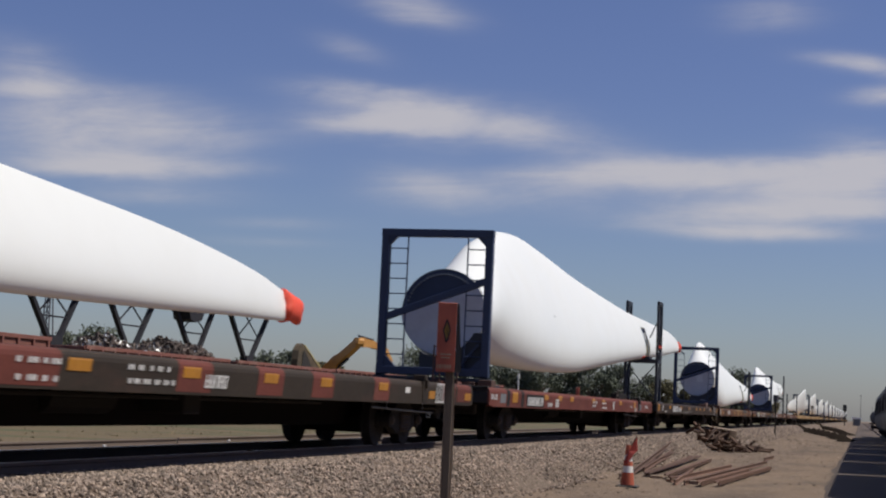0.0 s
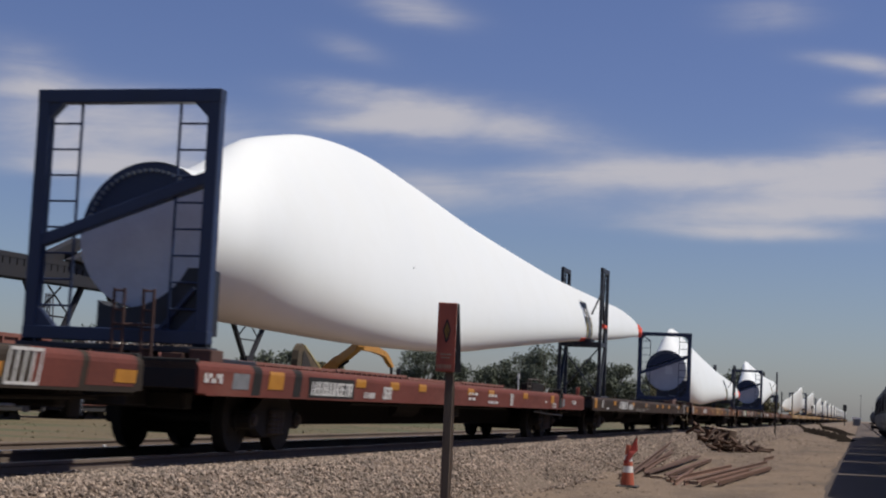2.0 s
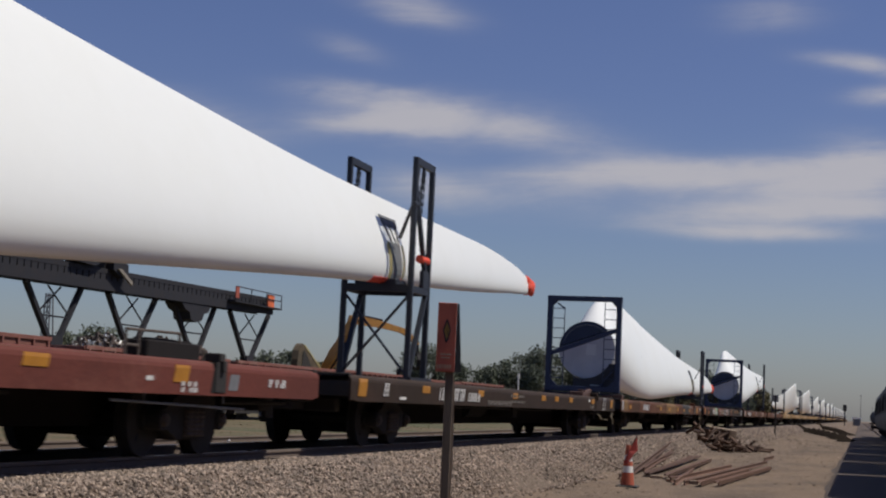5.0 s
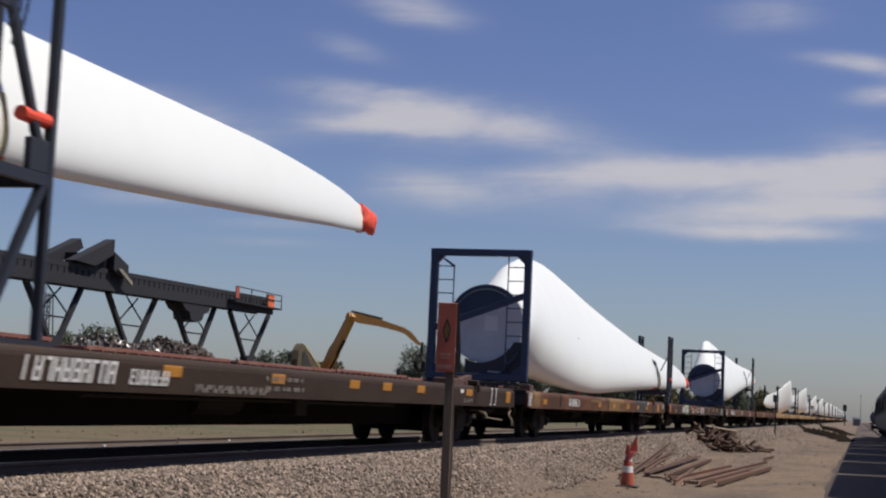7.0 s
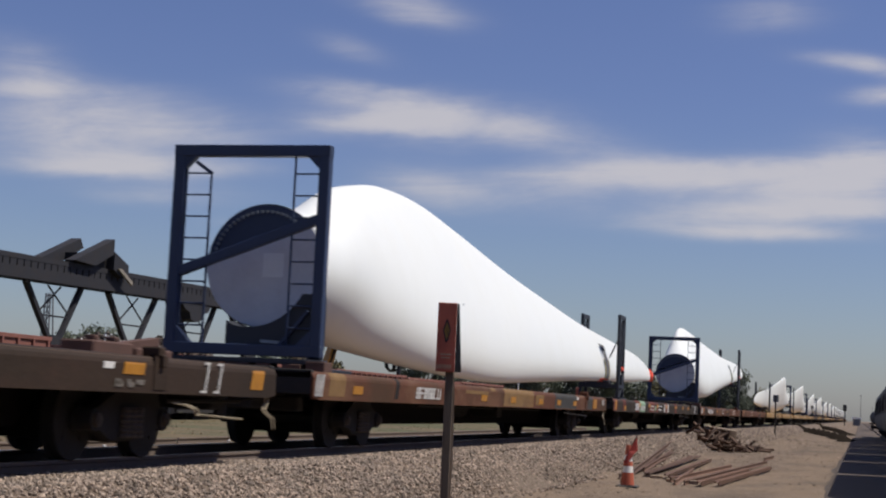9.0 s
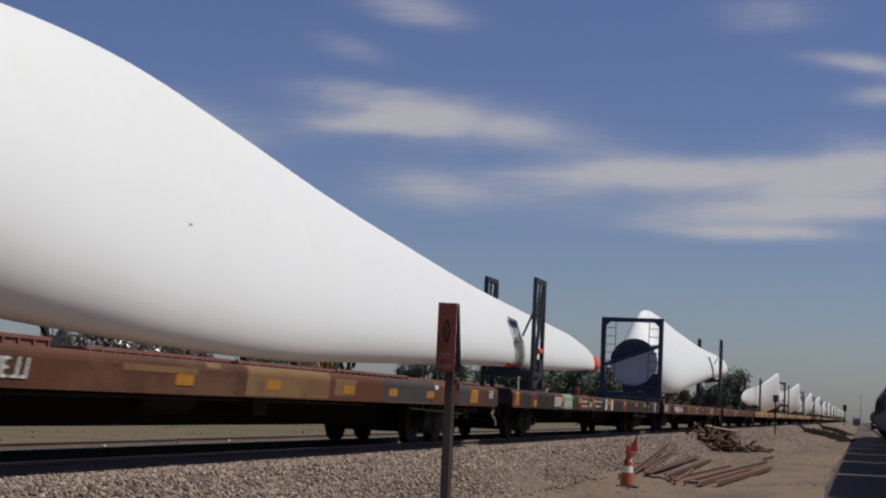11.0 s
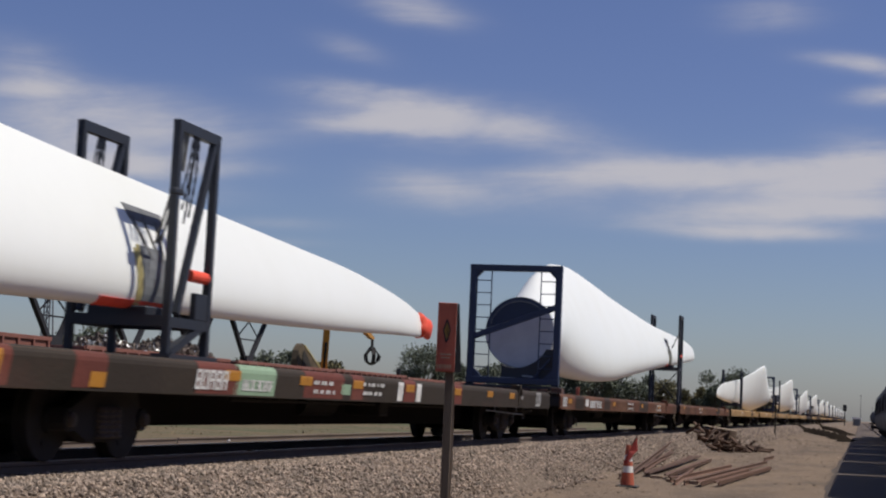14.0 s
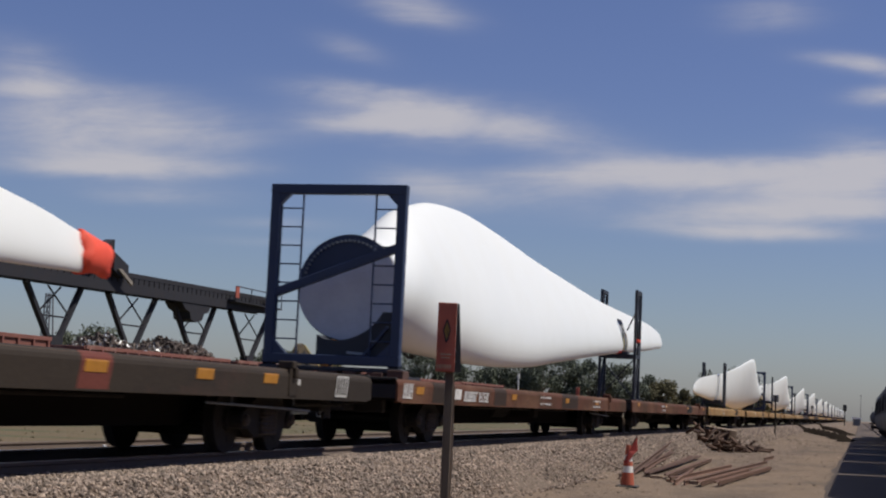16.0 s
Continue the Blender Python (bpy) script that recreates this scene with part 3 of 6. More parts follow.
def tip_sock(tilt):
    """A crumpled cloth bag pulled over the last metre of the blade."""
    bm, rings = B(), []
    for y, z0, z1, w in ((48.08, 3.85, 4.1, .05), (48.1, 3.72, 4.28, .15), (48.2, 3.73, 4.27, .16), (48.4, 3.77, 4.23, .15), (48.6, 3.78, 4.20, .14), (48.75, 3.75, 4.20, .13), (48.78, 3.82, 4.08, .05)):
        ring = []
        for k in range(20):
            a = math.tau * k / 20
            f = 1 + 0.05 * math.sin(3 * a + y * 5)
            ring.append(bm.verts.new((w * math.cos(a) * f, y + 0.03 * math.sin(4 * a), (z0 + z1) / 2 + (z1 - z0) / 2 * math.sin(a) * f - tilt * y)))
        rings.append(ring)
    for r1, r2 in zip(rings, rings[1:]):
        for k in range(20):
            bm.faces.new((r1[k], r1[(k + 1) % 20], r2[(k + 1) % 20], r2[k]))
    bm.faces.new(rings[-1])
    return bm


def make_blade(at, tilt, red, group="wind turbine blades on the train"):
    label = "white wind turbine blade " + ("with a red-wrapped tip" if red else "with a bare tip") + " in steel frames"
    b = thing("turbine_blade", label, "turbine blade", group, at)
    part("shell", blade_shell(tilt, red), M_BLADE, b, "glossy white gelcoat shell", True)
    zc, r = 2.73, 0.985
    # root end: pale film below a slanting edge, dark plate with bolts above
    cut = lambda x: zc + 0.37 + 0.345 * x
    ang = [i * math.pi * 2 / 64 for i in range(64)]
    low = [(r * 0.985 * math.cos(a), zc + r * 0.985 * math.sin(a)) for a in ang]
    for name, mat, sign, y in (("root_cover", M_COVER, -1, 0.80), ("root_plate", M_BLUE, 1, 0.81)):
        pts = [p for p in low if sign * (p[1] - cut(p[0])) > 0]
        # bring the arc in order from one end of the cut to the other
        k = next(i for i in range(len(pts)) if math.dist(pts[i], pts[i - 1]) > 0.5)
        pts = pts[k:] + pts[:k]
        bm = prism(B(), [(p[1], p[0]) for p in pts], 1, y, BLADE_FRONT + 0.05)
        part(name, bm, mat, b, "pale plastic film over the root" if sign < 0 else "dark blue half-round root plate")
    if tilt == 0.0349:
        part("cover_patch", box(B(), (-0.02, 0.793, zc - 0.18), (0.32, 0.799, zc + 0.20)), M_FELTPALE, b, "paler taped square on the film")
    bolt = None
    for i in range(6, 32):
        a = math.pi * 2 * i / 64 - 0.1
        x, z = 0.86 * math.cos(a), zc + 0.86 * math.sin(a)
        if z < cut(x) + 0.1:
            continue
        m = pose(x, 0.79, z)
        if bolt is None:
            bolt = part("bolt", rod(B(), (0, -0.03, 0), (0, 0.03, 0), 0.028, seg=6), M_RUNG, b)
            bolt.matrix_basis = m
        else:
            same(bolt, b, m)
    if red:
        # a small dark scuff on the near side
        part("scuff", strap_band(tilt, (0.414, 12.36, 12.40), (0.422, 12.44, 12.52), 0.004, 0.0), M_FELT, b, "small grey scuff mark")
        part("tip_sock", tip_sock(tilt), M_RED, b, "red cloth sock over the tip", True)
    return b


def make_root_frame(at, hook):
    f = thing("root_frame", "tall dark blue steel frame holding a blade root", "shipping frame", "root frames on the train", at)
    W, H0, H1 = 1.278, 1.12, 4.52
    post = part("post", box(B(), (-W, 0, H0), (-W + 0.17, 0.17, H1), 0.012), M_BLUE, f)
    same(post, f, pose(2 * W - 0.17, 0, 0))
    part("top_beam", box(B(), (-W - 0.005, -0.005, H1 - 0.17), (W + 0.005, 0.175, H1 + 0.005), 0.01), M_BLUE, f)
    part("bottom_beam", box(B(), (-W - 0.005, -0.005, H0 + 0.17), (W + 0.005, 0.175, H0 + 0.34), 0.01), M_BLUE, f)
    part("base_beam", box(B(), (-W - 0.05, -0.06, H0 + 0.06), (W + 0.06, 0.24, H0 + 0.135), 0.01), M_BLACK, f, "black beam lying on bearers")
    for x in (-W, W - 0.2):
        part("base_foot", box(B(), (x, 0.0, H0 + 0.133), (x + 0.2, 0.17, H0 + 0.18)), M_BLACK, f)
    for x, d, h in ((-1.22, 0.34, 0.06), (-0.72, 0.26, 0.062), (-0.2, 0.38, 0.06), (0.3, 0.22, 0.061), (0.72, 0.30, 0.06), (1.10, 0.30, 0.11)):
        part("bearer", box(B(), (x, -0.10, H0 - 0.06), (x + d, 0.28, H0 + h), 0.01), M_HITCH, f, "rusty brown deck bearer")
    for x in (-1.0, 0.0, 0.85):
        part("base_skid", box(B(), (x - 0.1, 0.29, H0 - 0.06), (x + 0.2, 2.3, H0 + 0.03), 0.01), M_BLACK, f)
    for i, (sx, sz) in enumerate(((-1, 1), (1, 1), (-1, -1), (1, -1))):
        x0, z0 = sx * (W - 0.165), (H1 - 0.165) if sz > 0 else H0 + 0.325
        s = 0.20 if sz > 0 else 0.27
        bm = prism(B(), [(z0, x0), (z0 - sz * s, x0), (z0, x0 - sx * s)], 1, 0.02, 0.15)
        part("gusset", bm, M_BLUE, f)
    # ladders: two rails and rungs beside each post
    for sx in (-1, 1):
        x0, x1 = sx * (W - 0.19), sx * (W - 0.60)
        bent = hook and sx < 0
        htop = H1 - 0.42 if bent else H1 - 0.17
        bm = box(B(), (min(x1, x1 + sx * .026), 0.10, H0 + 0.3), (max(x1, x1 + sx * .026), 0.135, htop))
        if bent:
            beam(bm, (x1, 0.118, htop - 0.01), (x0 + 0.14, 0.118, H1 - 0.25), 0.06, 0.05)
        lad = part("ladder", bm, M_BLUE, f, "steel ladder with thin rungs")
        part("ladder_rail", box(B(), (min(x0, x0 + sx * .05), 0.10, H0 + 0.3), (max(x0, x0 + sx * .05), 0.135, H1 - 0.2)), M_BLUE, lad)
        rung = None
        for k in range(9):
            m = pose(0, 0, H0 + 0.27 + k * 0.338)
            if rung is None:
                rung = part("rung", rod(B(), (x0, 0.118, 0), (x1, 0.118, 0), 0.014, seg=8), M_BLUE, lad)
                rung.matrix_basis = m
            else:
                same(rung, lad, m)
    part("diagonal_brace", beam(B(), (-W + 0.14, 0.10, 2.55), (W - 0.14, 0.10, 3.40), 0.15, 0.15, 0.01), M_BLUE, f, "slanting dark blue square bar")
    # cradle under the root: a half round saddle on the far post side
    pts = [(1.0 * math.cos(radians(a)), 2.73 + 1.0 * math.sin(radians(a))) for a in range(256, 333, 4)]
    out = [(z, x) for x, z in pts] + [(pts[-1][1], 1.08), (1.42, 1.08), (1.36, -0.34), (pts[0][1] + .06, -0.34)]
    # black paint on this blue saddle stands for the blade's shadow
    part("saddle", prism(B(), out, 1, 0.20, 0.78), M_BLACK, f, "curved steel saddle in black for the blade's shadow")
    part("saddle_pad", beam(B(), (0.25, 0.18, 1.52), (0.62, 0.18, 1.50), 0.03, 0.05), M_RUNG, f, "pale metal pad bar")
    part("saddle_brace", beam(B(), (0.55, 0.17, 1.45), (1.0, 0.17, 2.0), 0.06, 0.05), M_BLUE, f)
    return f


def links(a, b):
    """A slack chain of flat links, every other one turned."""
    a, b = Vector(a), Vector(b)
    n = max(4, int((b - a).length / 0.075))
    bm = B()
    for i in range(n):
        p, q = a.lerp(b, i / n), a.lerp(b, (i + 1.15) / n)
        sag = Vector((0, 0.05 * math.sin(math.pi * i / n), 0))
        beam(bm, p + sag, q + sag, 0.030 if i % 2 else 0.012, 0.012 if i % 2 else 0.030)
    return bm


def make_tip_frame(at, top, seat, tilt):
    f = thing("tip_frame", "open black steel tower frame strapped round a blade", "shipping frame", "tip frames on the train", at)
    X, Y, w = 0.67, 1.31, 0.105
    H0 = 1.08
    post = part("post", box(B(), (-X, 0, H0), (-X + w, w, top), 0.01), M_BLACK, f)
    for x, y in ((2 * X, 0), (0, Y - w), (2 * X, Y - w)):
        same(post, f, pose(x, y, 0))
    for sx in (-X, X):
        part("top_beam", box(B(), (sx + .004, 0.004, top - 0.14), (sx + w - .004, Y - .004, top - .004)), M_BLACK, f)
        a, b = ((0.12, top - 0.55), (Y - 0.16, seat - 0.1)) if seat > 2.4 else ((Y - 0.12, top - 0.12), (0.30, seat - 0.1))
        part("diagonal_brace", beam(B(), (sx + w / 2, *a), (sx + w / 2, *b), 0.08, 0.10), M_BLACK, f)
        if sx > 0 or seat > 2.4:
            part("diagonal_brace", beam(B(), (sx + w / 2, Y - 0.12, seat - 0.2), (sx + w / 2, 0.14, H0 + 0.1), 0.09, 0.10), M_BLACK, f)
        part("side_beam", box(B(), (sx + .004, 0.004, seat - 0.28), (sx + w - .004, Y - .004, seat - 0.15)), M_BLACK, f)
        part("foot_plate", box(B(), (sx - 0.08, -0.1, H0 - 0.02), (sx + w + 0.08, Y + 0.1, H0 + 0.08)), M_BLACK, f)
        part("guide_block", box(B(), (sx + .01, Y - 0.5, seat - 0.15), (sx + w - .01, Y - w, seat + 0.2), 0.01), M_BLACK, f)
    for y in (0.004, Y - w + 0.004):
        part("cross_beam", box(B(), (-X + .006, y, seat - 0.28), (X + w - .006, y + w - .01, seat - 0.14)), M_BLACK, f)
        if seat > 2.4 and y < 0.1:
            for s in (-1, 1):
                part("cross_brace", beam(B(), (s * X + w / 2, y + w / 2 + 0.02 * s, seat - 0.3), (w / 2 - s * X, y + w / 2 + 0.02 * s, H0 + 0.1), 0.085, 0.035), M_BLACK, f)
    part("blade_cradle", box(B(), (-0.42, 0.1, seat - 0.16), (0.42, 0.8, seat - 0.02), 0.02), M_BLACK, f)
    # straps: a broad pad high up, webbing that narrows to a felt band, and a second set from the post
    part("pad", strap_band(tilt, (0.585, 34.02, 34.97), (0.665, 33.92, 35.07)), M_PAD, f, "grey rubber pad under the straps")
    for lo, hi in (((0.40, 34.39, 34.45), (0.61, 34.02, 34.10)), ((0.40, 34.62, 34.67), (0.61, 34.39, 34.45)), ((0.40, 34.72, 34.79), (0.61, 34.77, 34.85))):
        part("strap", strap_band(tilt, lo, hi, 0.016), M_STRAP, f, "dark ratchet strap")
    part("felt_band", strap_band(tilt, (0.03, 34.15, 34.84), (0.46, 34.10, 34.80), 0.014), M_FELT, f, "grey felt band")
    for lo, hi in (((0.03, 33.98, 34.03), (0.44, 33.90, 33.96)), ((0.03, 34.06, 34.11), (0.46, 33.99, 34.05)), ((0.03, 34.90, 34.98), (0.46, 34.95, 35.03))):
        part("strap", strap_band(tilt, lo, hi, 0.02), M_WEB, f, "pale yellow webbing strap")
    part("red_padding", strap_band(tilt, (0.0, 33.0, 35.1), (0.13, 33.0, 35.05), 0.016), M_RED, f, "red cloth padding under the blade")
    for k in (-0.05, 0.07):
        part("post_strap", beam(B(), (X + 0.02, 0.10 + k, seat + 1.45), (X - 0.33, 0.45 + k, seat + 0.80), 0.03, 0.02), M_STRAP, f, "dark ratchet strap")
        part("post_strap", beam(B(), (X + 0.02, 0.35 + k, top - 0.14), (X + 0.02, 0.25 + k, top - 0.62), 0.03, 0.05), M_STRAP, f, "loose hanging strap")
    for sx in (X + 0.06, -X + 0.05):
        for y1, y2, ln in ((0.66, 0.36, 0.62), (0.60, 0.22, 0.98), (0.52, 0.16, 0.80), (0.70, 0.44, 1.05), (0.56, 0.30, 1.15)):
            part("chain", links((sx, y1, top - 0.14), (sx + 0.02, y2, top - 0.14 - ln)), M_BLACK, f, "hanging binder chain")
    part("ratchet_bar", box(B(), (X + .02, -0.06, top - 0.96), (X + .12, 0.20, top - 0.88), 0.015), M_BLACK, f, "dark ratchet bar")
    part("clamp", rod(B(), (X + 0.03, 0.66, seat + 0.42), (X + 0.03, 1.2, seat + 0.42), 0.08, seg=12), M_RED, f, "red clamp roller")
    return f


CAR_LEN = 28.85
WHEELSETS = []


def make_truck(car, y, shared):
    if not shared:
        bm = B()
        for sx in (-1, 1):
            x = sx * 0.98
            prism(bm, [(-0.95, 0.52), (-0.62, 0.66), (-0.3, 0.80), (0.3, 0.80), (0.62, 0.66), (0.95, 0.52), (0.95, 0.36), (0.7, 0.34), (0.42, 0.22), (-0.42, 0.22), (-0.7, 0.34), (-0.95, 0.36)], 0, x - 0.07, x + 0.07)
            for yy in (-0.88, 0.88):
                rod(bm, (x - 0.12 * sx, yy, 0.455), (x + 0.10 * sx, yy, 0.455), 0.13, seg=10)
        box(bm, (-1.05, -0.2, 0.50), (1.05, 0.2, 0.68))
        box(bm, (-0.55, -0.45, 0.42), (0.55, 0.45, 0.58))
        box(bm, (-0.95, -0.30, 0.20), (0.95, 0.30, 0.32))
        for yy in (-0.40, 0.40):
            box(bm, (-0.80, yy - 0.06, 0.24), (0.80, yy + 0.06, 0.40))
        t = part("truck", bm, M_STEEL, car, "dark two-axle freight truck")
        wb = B()
        for sx in (-1, 1):
            x = sx * 0.755
            rod(wb, (x - 0.065, 0, 0), (x + 0.065, 0, 0), 0.455, seg=28)
            rod(wb, (x - sx * 0.065, 0, 0), (x - sx * 0.095, 0, 0), 0.485, seg=28)
            rod(wb, (x + sx * 0.065, 0, 0), (x + sx * 0.13, 0, 0), 0.16, seg=12)
            for k in range(4):
                a = math.pi / 2 * k
                rod(wb, (x + sx * 0.062, 0.27 * math.cos(a), 0.27 * math.sin(a)), (x + sx * 0.075, 0.27 * math.cos(a), 0.27 * math.sin(a)), 0.05, seg=8)
        rod(wb, (-0.9, 0, 0), (0.9, 0, 0), 0.08, seg=10)
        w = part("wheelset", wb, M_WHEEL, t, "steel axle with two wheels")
        # coil springs and bearing caps, dusty and paler than the side frames
        sb, cb = B(), B()
        rings = []
        for i in range(25):
            r = 0.075 if i % 4 in (1, 2) else 0.056
            rings.append([sb.verts.new((1.08 + r * math.cos(k * math.tau / 10), r * math.sin(k * math.tau / 10), 0.25 + 0.0145 * i)) for k in range(10)])
        for r1, r2 in zip(rings, rings[1:]):
            for k in range(10):
                sb.faces.new((r1[k], r1[(k + 1) % 10], r2[(k + 1) % 10], r2[k]))
        sb.faces.new(rings[0]), sb.faces.new(rings[-1])
        rod(cb, (1.06, 0, 0), (1.13, 0, 0), 0.085, 0.075, 12)
        rod(cb, (1.13, 0, 0), (1.145, 0, 0), 0.05, seg=8)
        shared.update(truck=t.data, wheel=w.data, spring=mesh_data("coil_spring", sb), cap=mesh_data("bearing_cap", cb))
        shared["spring"].materials.append(M_DUST)
        shared["cap"].materials.append(M_DUST)
        ws = [w]
    else:
        t = new("truck", shared["truck"])
        t.parent = car
        tagged(t, "dark two-axle freight truck")
        ws = []
    t.matrix_basis = pose(0, y, RAIL)
    for yy in (-0.17, 0.0, 0.17):
        o = new("coil_spring", shared["spring"])
        o.parent, o.matrix_basis = t, pose(0, yy, 0)
    for yy in (-0.88, 0.88):
        o = new("bearing_cap", shared["cap"])
        o.parent, o.matrix_basis = t, pose(0, yy, 0.455)
    while len(ws) < 2:
        w = new("wheelset", shared["wheel"])
        w.parent = t
        ws.append(w)
    for w, yy in zip(ws, (-0.88, 0.88)):
        w.matrix_basis = pose(0, yy, 0.455)
    return ws


SHARED = {}
CAR_MESH = {}


def lean(bm, z, slope=0.28):
    """Slants paint marks forward."""
    for v in bm.verts:
        v.co.y += (v.co.z - z) * slope


SILL_BREAKS = (0.69, 0.975, 1.02, 1.055, 1.076, 1.082)


def sill_x(z):
    """How far the outside of the side sill stands from the middle of the car."""
    return float(np.interp(z, SILL_BREAKS, (1.50, 1.50, 1.488, 1.462, 1.425, 1.39)))


def patch(y0, y1, z0, z1, proud):
    """A coat of paint that follows the rolled top of the side sill."""
    zs = [z0] + [z for z in SILL_BREAKS if z0 < z < z1] + [z1]
    return prism(B(), [(z, sill_x(z) + proud) for z in zs] + [(z, sill_x(z) - 0.012) for z in reversed(zs)], 1, y0, y1)


def make_car(at, colour, marks, far=False, label=""):
    car = thing("flatcar", label, "railway flatcar", "flatcars of the train", at)
    # the body runs from 13.2 m before the middle to 14.13 m behind it
    L, shift = 13.665, pose(0, 0.465, 0)
    mat = PAINTS[colour]
    shapes = CAR_MESH.setdefault("shapes", {})
    if not shapes:
        bm = box(B(), (-1.46, -L, 0.98), (1.46, L, 1.06))
        for k in range(46):
            y = -L + 0.3 + k * (2 * L - 0.6) / 45
            box(bm, (-1.40, y - 0.08, 1.058), (1.40, y + 0.08, 1.066))
        shapes["deck"] = mesh_data("deck", bm)
        # side sill: a plate rolled over at the top, with a lip along its foot
        outer = [(z, sill_x(z)) for z in SILL_BREAKS]
        bm = prism(B(), [(0.69, 1.46)] + outer + [(1.06, 1.39), (1.03, 1.45), (0.98, 1.46)], 1, -L, L)
        box(bm, (1.38, -L + 0.2, 0.668), (1.512, L - 0.2, 0.69))
        shapes["side_sill"] = mesh_data("side_sill", bm)
        bm = prism(B(), [(-L, 0.98), (L, 0.98), (L, 0.62), (L - 4.35, 0.55), (L - 4.8, 0.25), (-L + 4.8, 0.25), (-L + 4.35, 0.55), (-L, 0.62)], 0, -0.36, 0.36)
        shapes["centre_sill"] = mesh_data("centre_sill", bm)
        shapes["cross_bearer"] = mesh_data("cross_bearer", box(B(), (-1.44, -0.06, 0.70), (1.44, 0.06, 0.97)))
        bm = box(B(), (-1.46, L - 0.10, 0.74), (1.46, L + 0.0, 1.10), 0.01)
        box(bm, (-0.36, L, 0.68), (0.36, L + 0.2, 0.98))
        shapes["end_sill"] = mesh_data("end_sill", bm)
        bm = box(B(), (-0.09, L + 0.1, 0.72), (0.09, L + 0.55, 0.90), 0.02)
        box(bm, (-0.17, L + 0.42, 0.68), (0.15, L + 0.70, 0.96), 0.03)
        hs = B()
        loop = [(0.42, L + 0.05, 0.78), (0.46, L + 0.35, 0.62), (0.44, L + 0.55, 0.42), (0.40, L + 0.68, 0.46)]
        for p, q in zip(loop, loop[1:]):
            rod(hs, p, q, 0.028, seg=8)
        shapes["air_hose"] = mesh_data("air_hose", hs)
        shapes["hose_fitting"] = mesh_data("hose_fitting", rod(B(), (0.40, L + 0.64, 0.38), (0.40, L + 0.68, 0.58), 0.045, seg=8))
        shapes["coupler"] = mesh_data("coupler", bm)
        # twin hoses that hang under the corner, and a slack pair behind the truck
        for nm, way in (("corner_hose", ((L - 0.20, 0.70), (L - 0.22, 0.60), (L - 0.31, 0.50), (L - 0.14, 0.44), (L + 0.03, 0.39), (L + 0.10, 0.25))), ("slack_hose", ((L - 3.15, 0.57), (L - 2.8, 0.545), (L - 2.55, 0.50), (L - 2.46, 0.43), (L - 2.1, 0.42), (L - 1.1, 0.38)))):
            hs = B()
            for p, q in zip(way, way[1:]):
                rod(hs, (1.44, p[0], p[1]), (1.44, q[0], q[1]), 0.012, seg=6)
            shapes[nm] = mesh_data(nm, hs)
        # levers, pipes and hanger plates under the end of the car
        bm = box(B(), (-1.0, L - 1.0, 0.48), (1.0, L - 0.75, 0.70), 0.02)
        box(bm, (-0.5, L - 0.75, 0.50), (0.6, L - 0.1, 0.74), 0.02)
        rod(bm, (0.5, L - 0.05, 0.60), (1.40, L - 0.02, 0.66), 0.02, seg=6)
        rod(bm, (1.40, L - 0.02, 0.66), (1.44, L - 0.02, 0.86), 0.02, seg=6)
        rod(bm, (1.1, L - 2.6, 0.58), (1.1, L - 0.3, 0.60), 0.025, seg=6)
        box(bm, (0.85, L - 0.55, 0.38), (0.91, L - 0.25, 0.74))
        shapes["end_rigging"] = mesh_data("end_rigging", bm)
        bm = B()
        for z in (0.42, 0.72):
            rod(bm, (1.42, L - 0.75, z), (1.42, L - 0.25, z), 0.015, seg=6)
        for y in (L - 0.75, L - 0.25):
            rod(bm, (1.42, y, 0.40), (1.42, y, 0.95), 0.015, seg=6)
        shapes["grab_step"] = mesh_data("grab_step", bm)
        bm = rod(B(), (0.30, -1.9, 0.62), (0.30, -0.3, 0.62), 0.24, seg=14)
        box(bm, (-0.2, 0.6, 0.42), (1.0, 1.1, 0.80), 0.02)
        rod(bm, (0.9, -6, 0.62), (0.9, 6, 0.62), 0.025, seg=6)
        shapes["brake_gear"] = mesh_data("brake_gear", bm)
        bb = B()
        for x in (-0.28, 0.12):
            for dx in (0.0, 0.14):
                rod(bb, (x + dx, -0.04, 0.95), (x + dx, -0.04, 1.95), 0.02, seg=8)
            for k in range(4):
                rod(bb, (x, -0.04, 1.2 + 0.24 * k), (x + 0.14, -0.04, 1.2 + 0.24 * k), 0.013, seg=6)
        rod(bb, (-0.28, -0.04, 1.5), (0.26, -0.04, 1.5), 0.018, seg=8)
        bm = box(B(), (0.6, 0.6, 1.06), (0.9, 2.15, 1.31), 0.02)
        box(bm, (0.65, 0.7, 1.30), (0.85, 2.0, 1.335), 0.01)
        shapes["winch_box"] = mesh_data("winch_box", bm)
        bm = B()
        for p, q in (((0.9, 0.0, 1.06), (0.9, 0.0, 1.40)), ((0.9, 0.0, 1.40), (0.9, 1.5, 1.42)), ((0.9, 1.5, 1.42), (0.9, 1.5, 1.3)), ((0.9, 0.35, 1.06), (0.9, 0.35, 1.40)), ((0.9, 2.25, 1.06), (0.9, 2.25, 1.25)), ((0.9, 0.0, 1.22), (0.9, 0.35, 1.22))):
            rod(bm, p, q, 0.018, seg=6)
        shapes["box_rail"] = mesh_data("box_rail", bm)
        bm = box(B(), (0.9, 0.0, 1.06), (1.3, 0.95, 1.21), 0.02)
        box(bm, (0.8, 1.0, 1.06), (1.32, 1.95, 1.17), 0.02)
        beam(bm, (1.2, 0.3, 1.12), (1.2, 1.7, 1.26), 0.12, 0.10, 0.01)
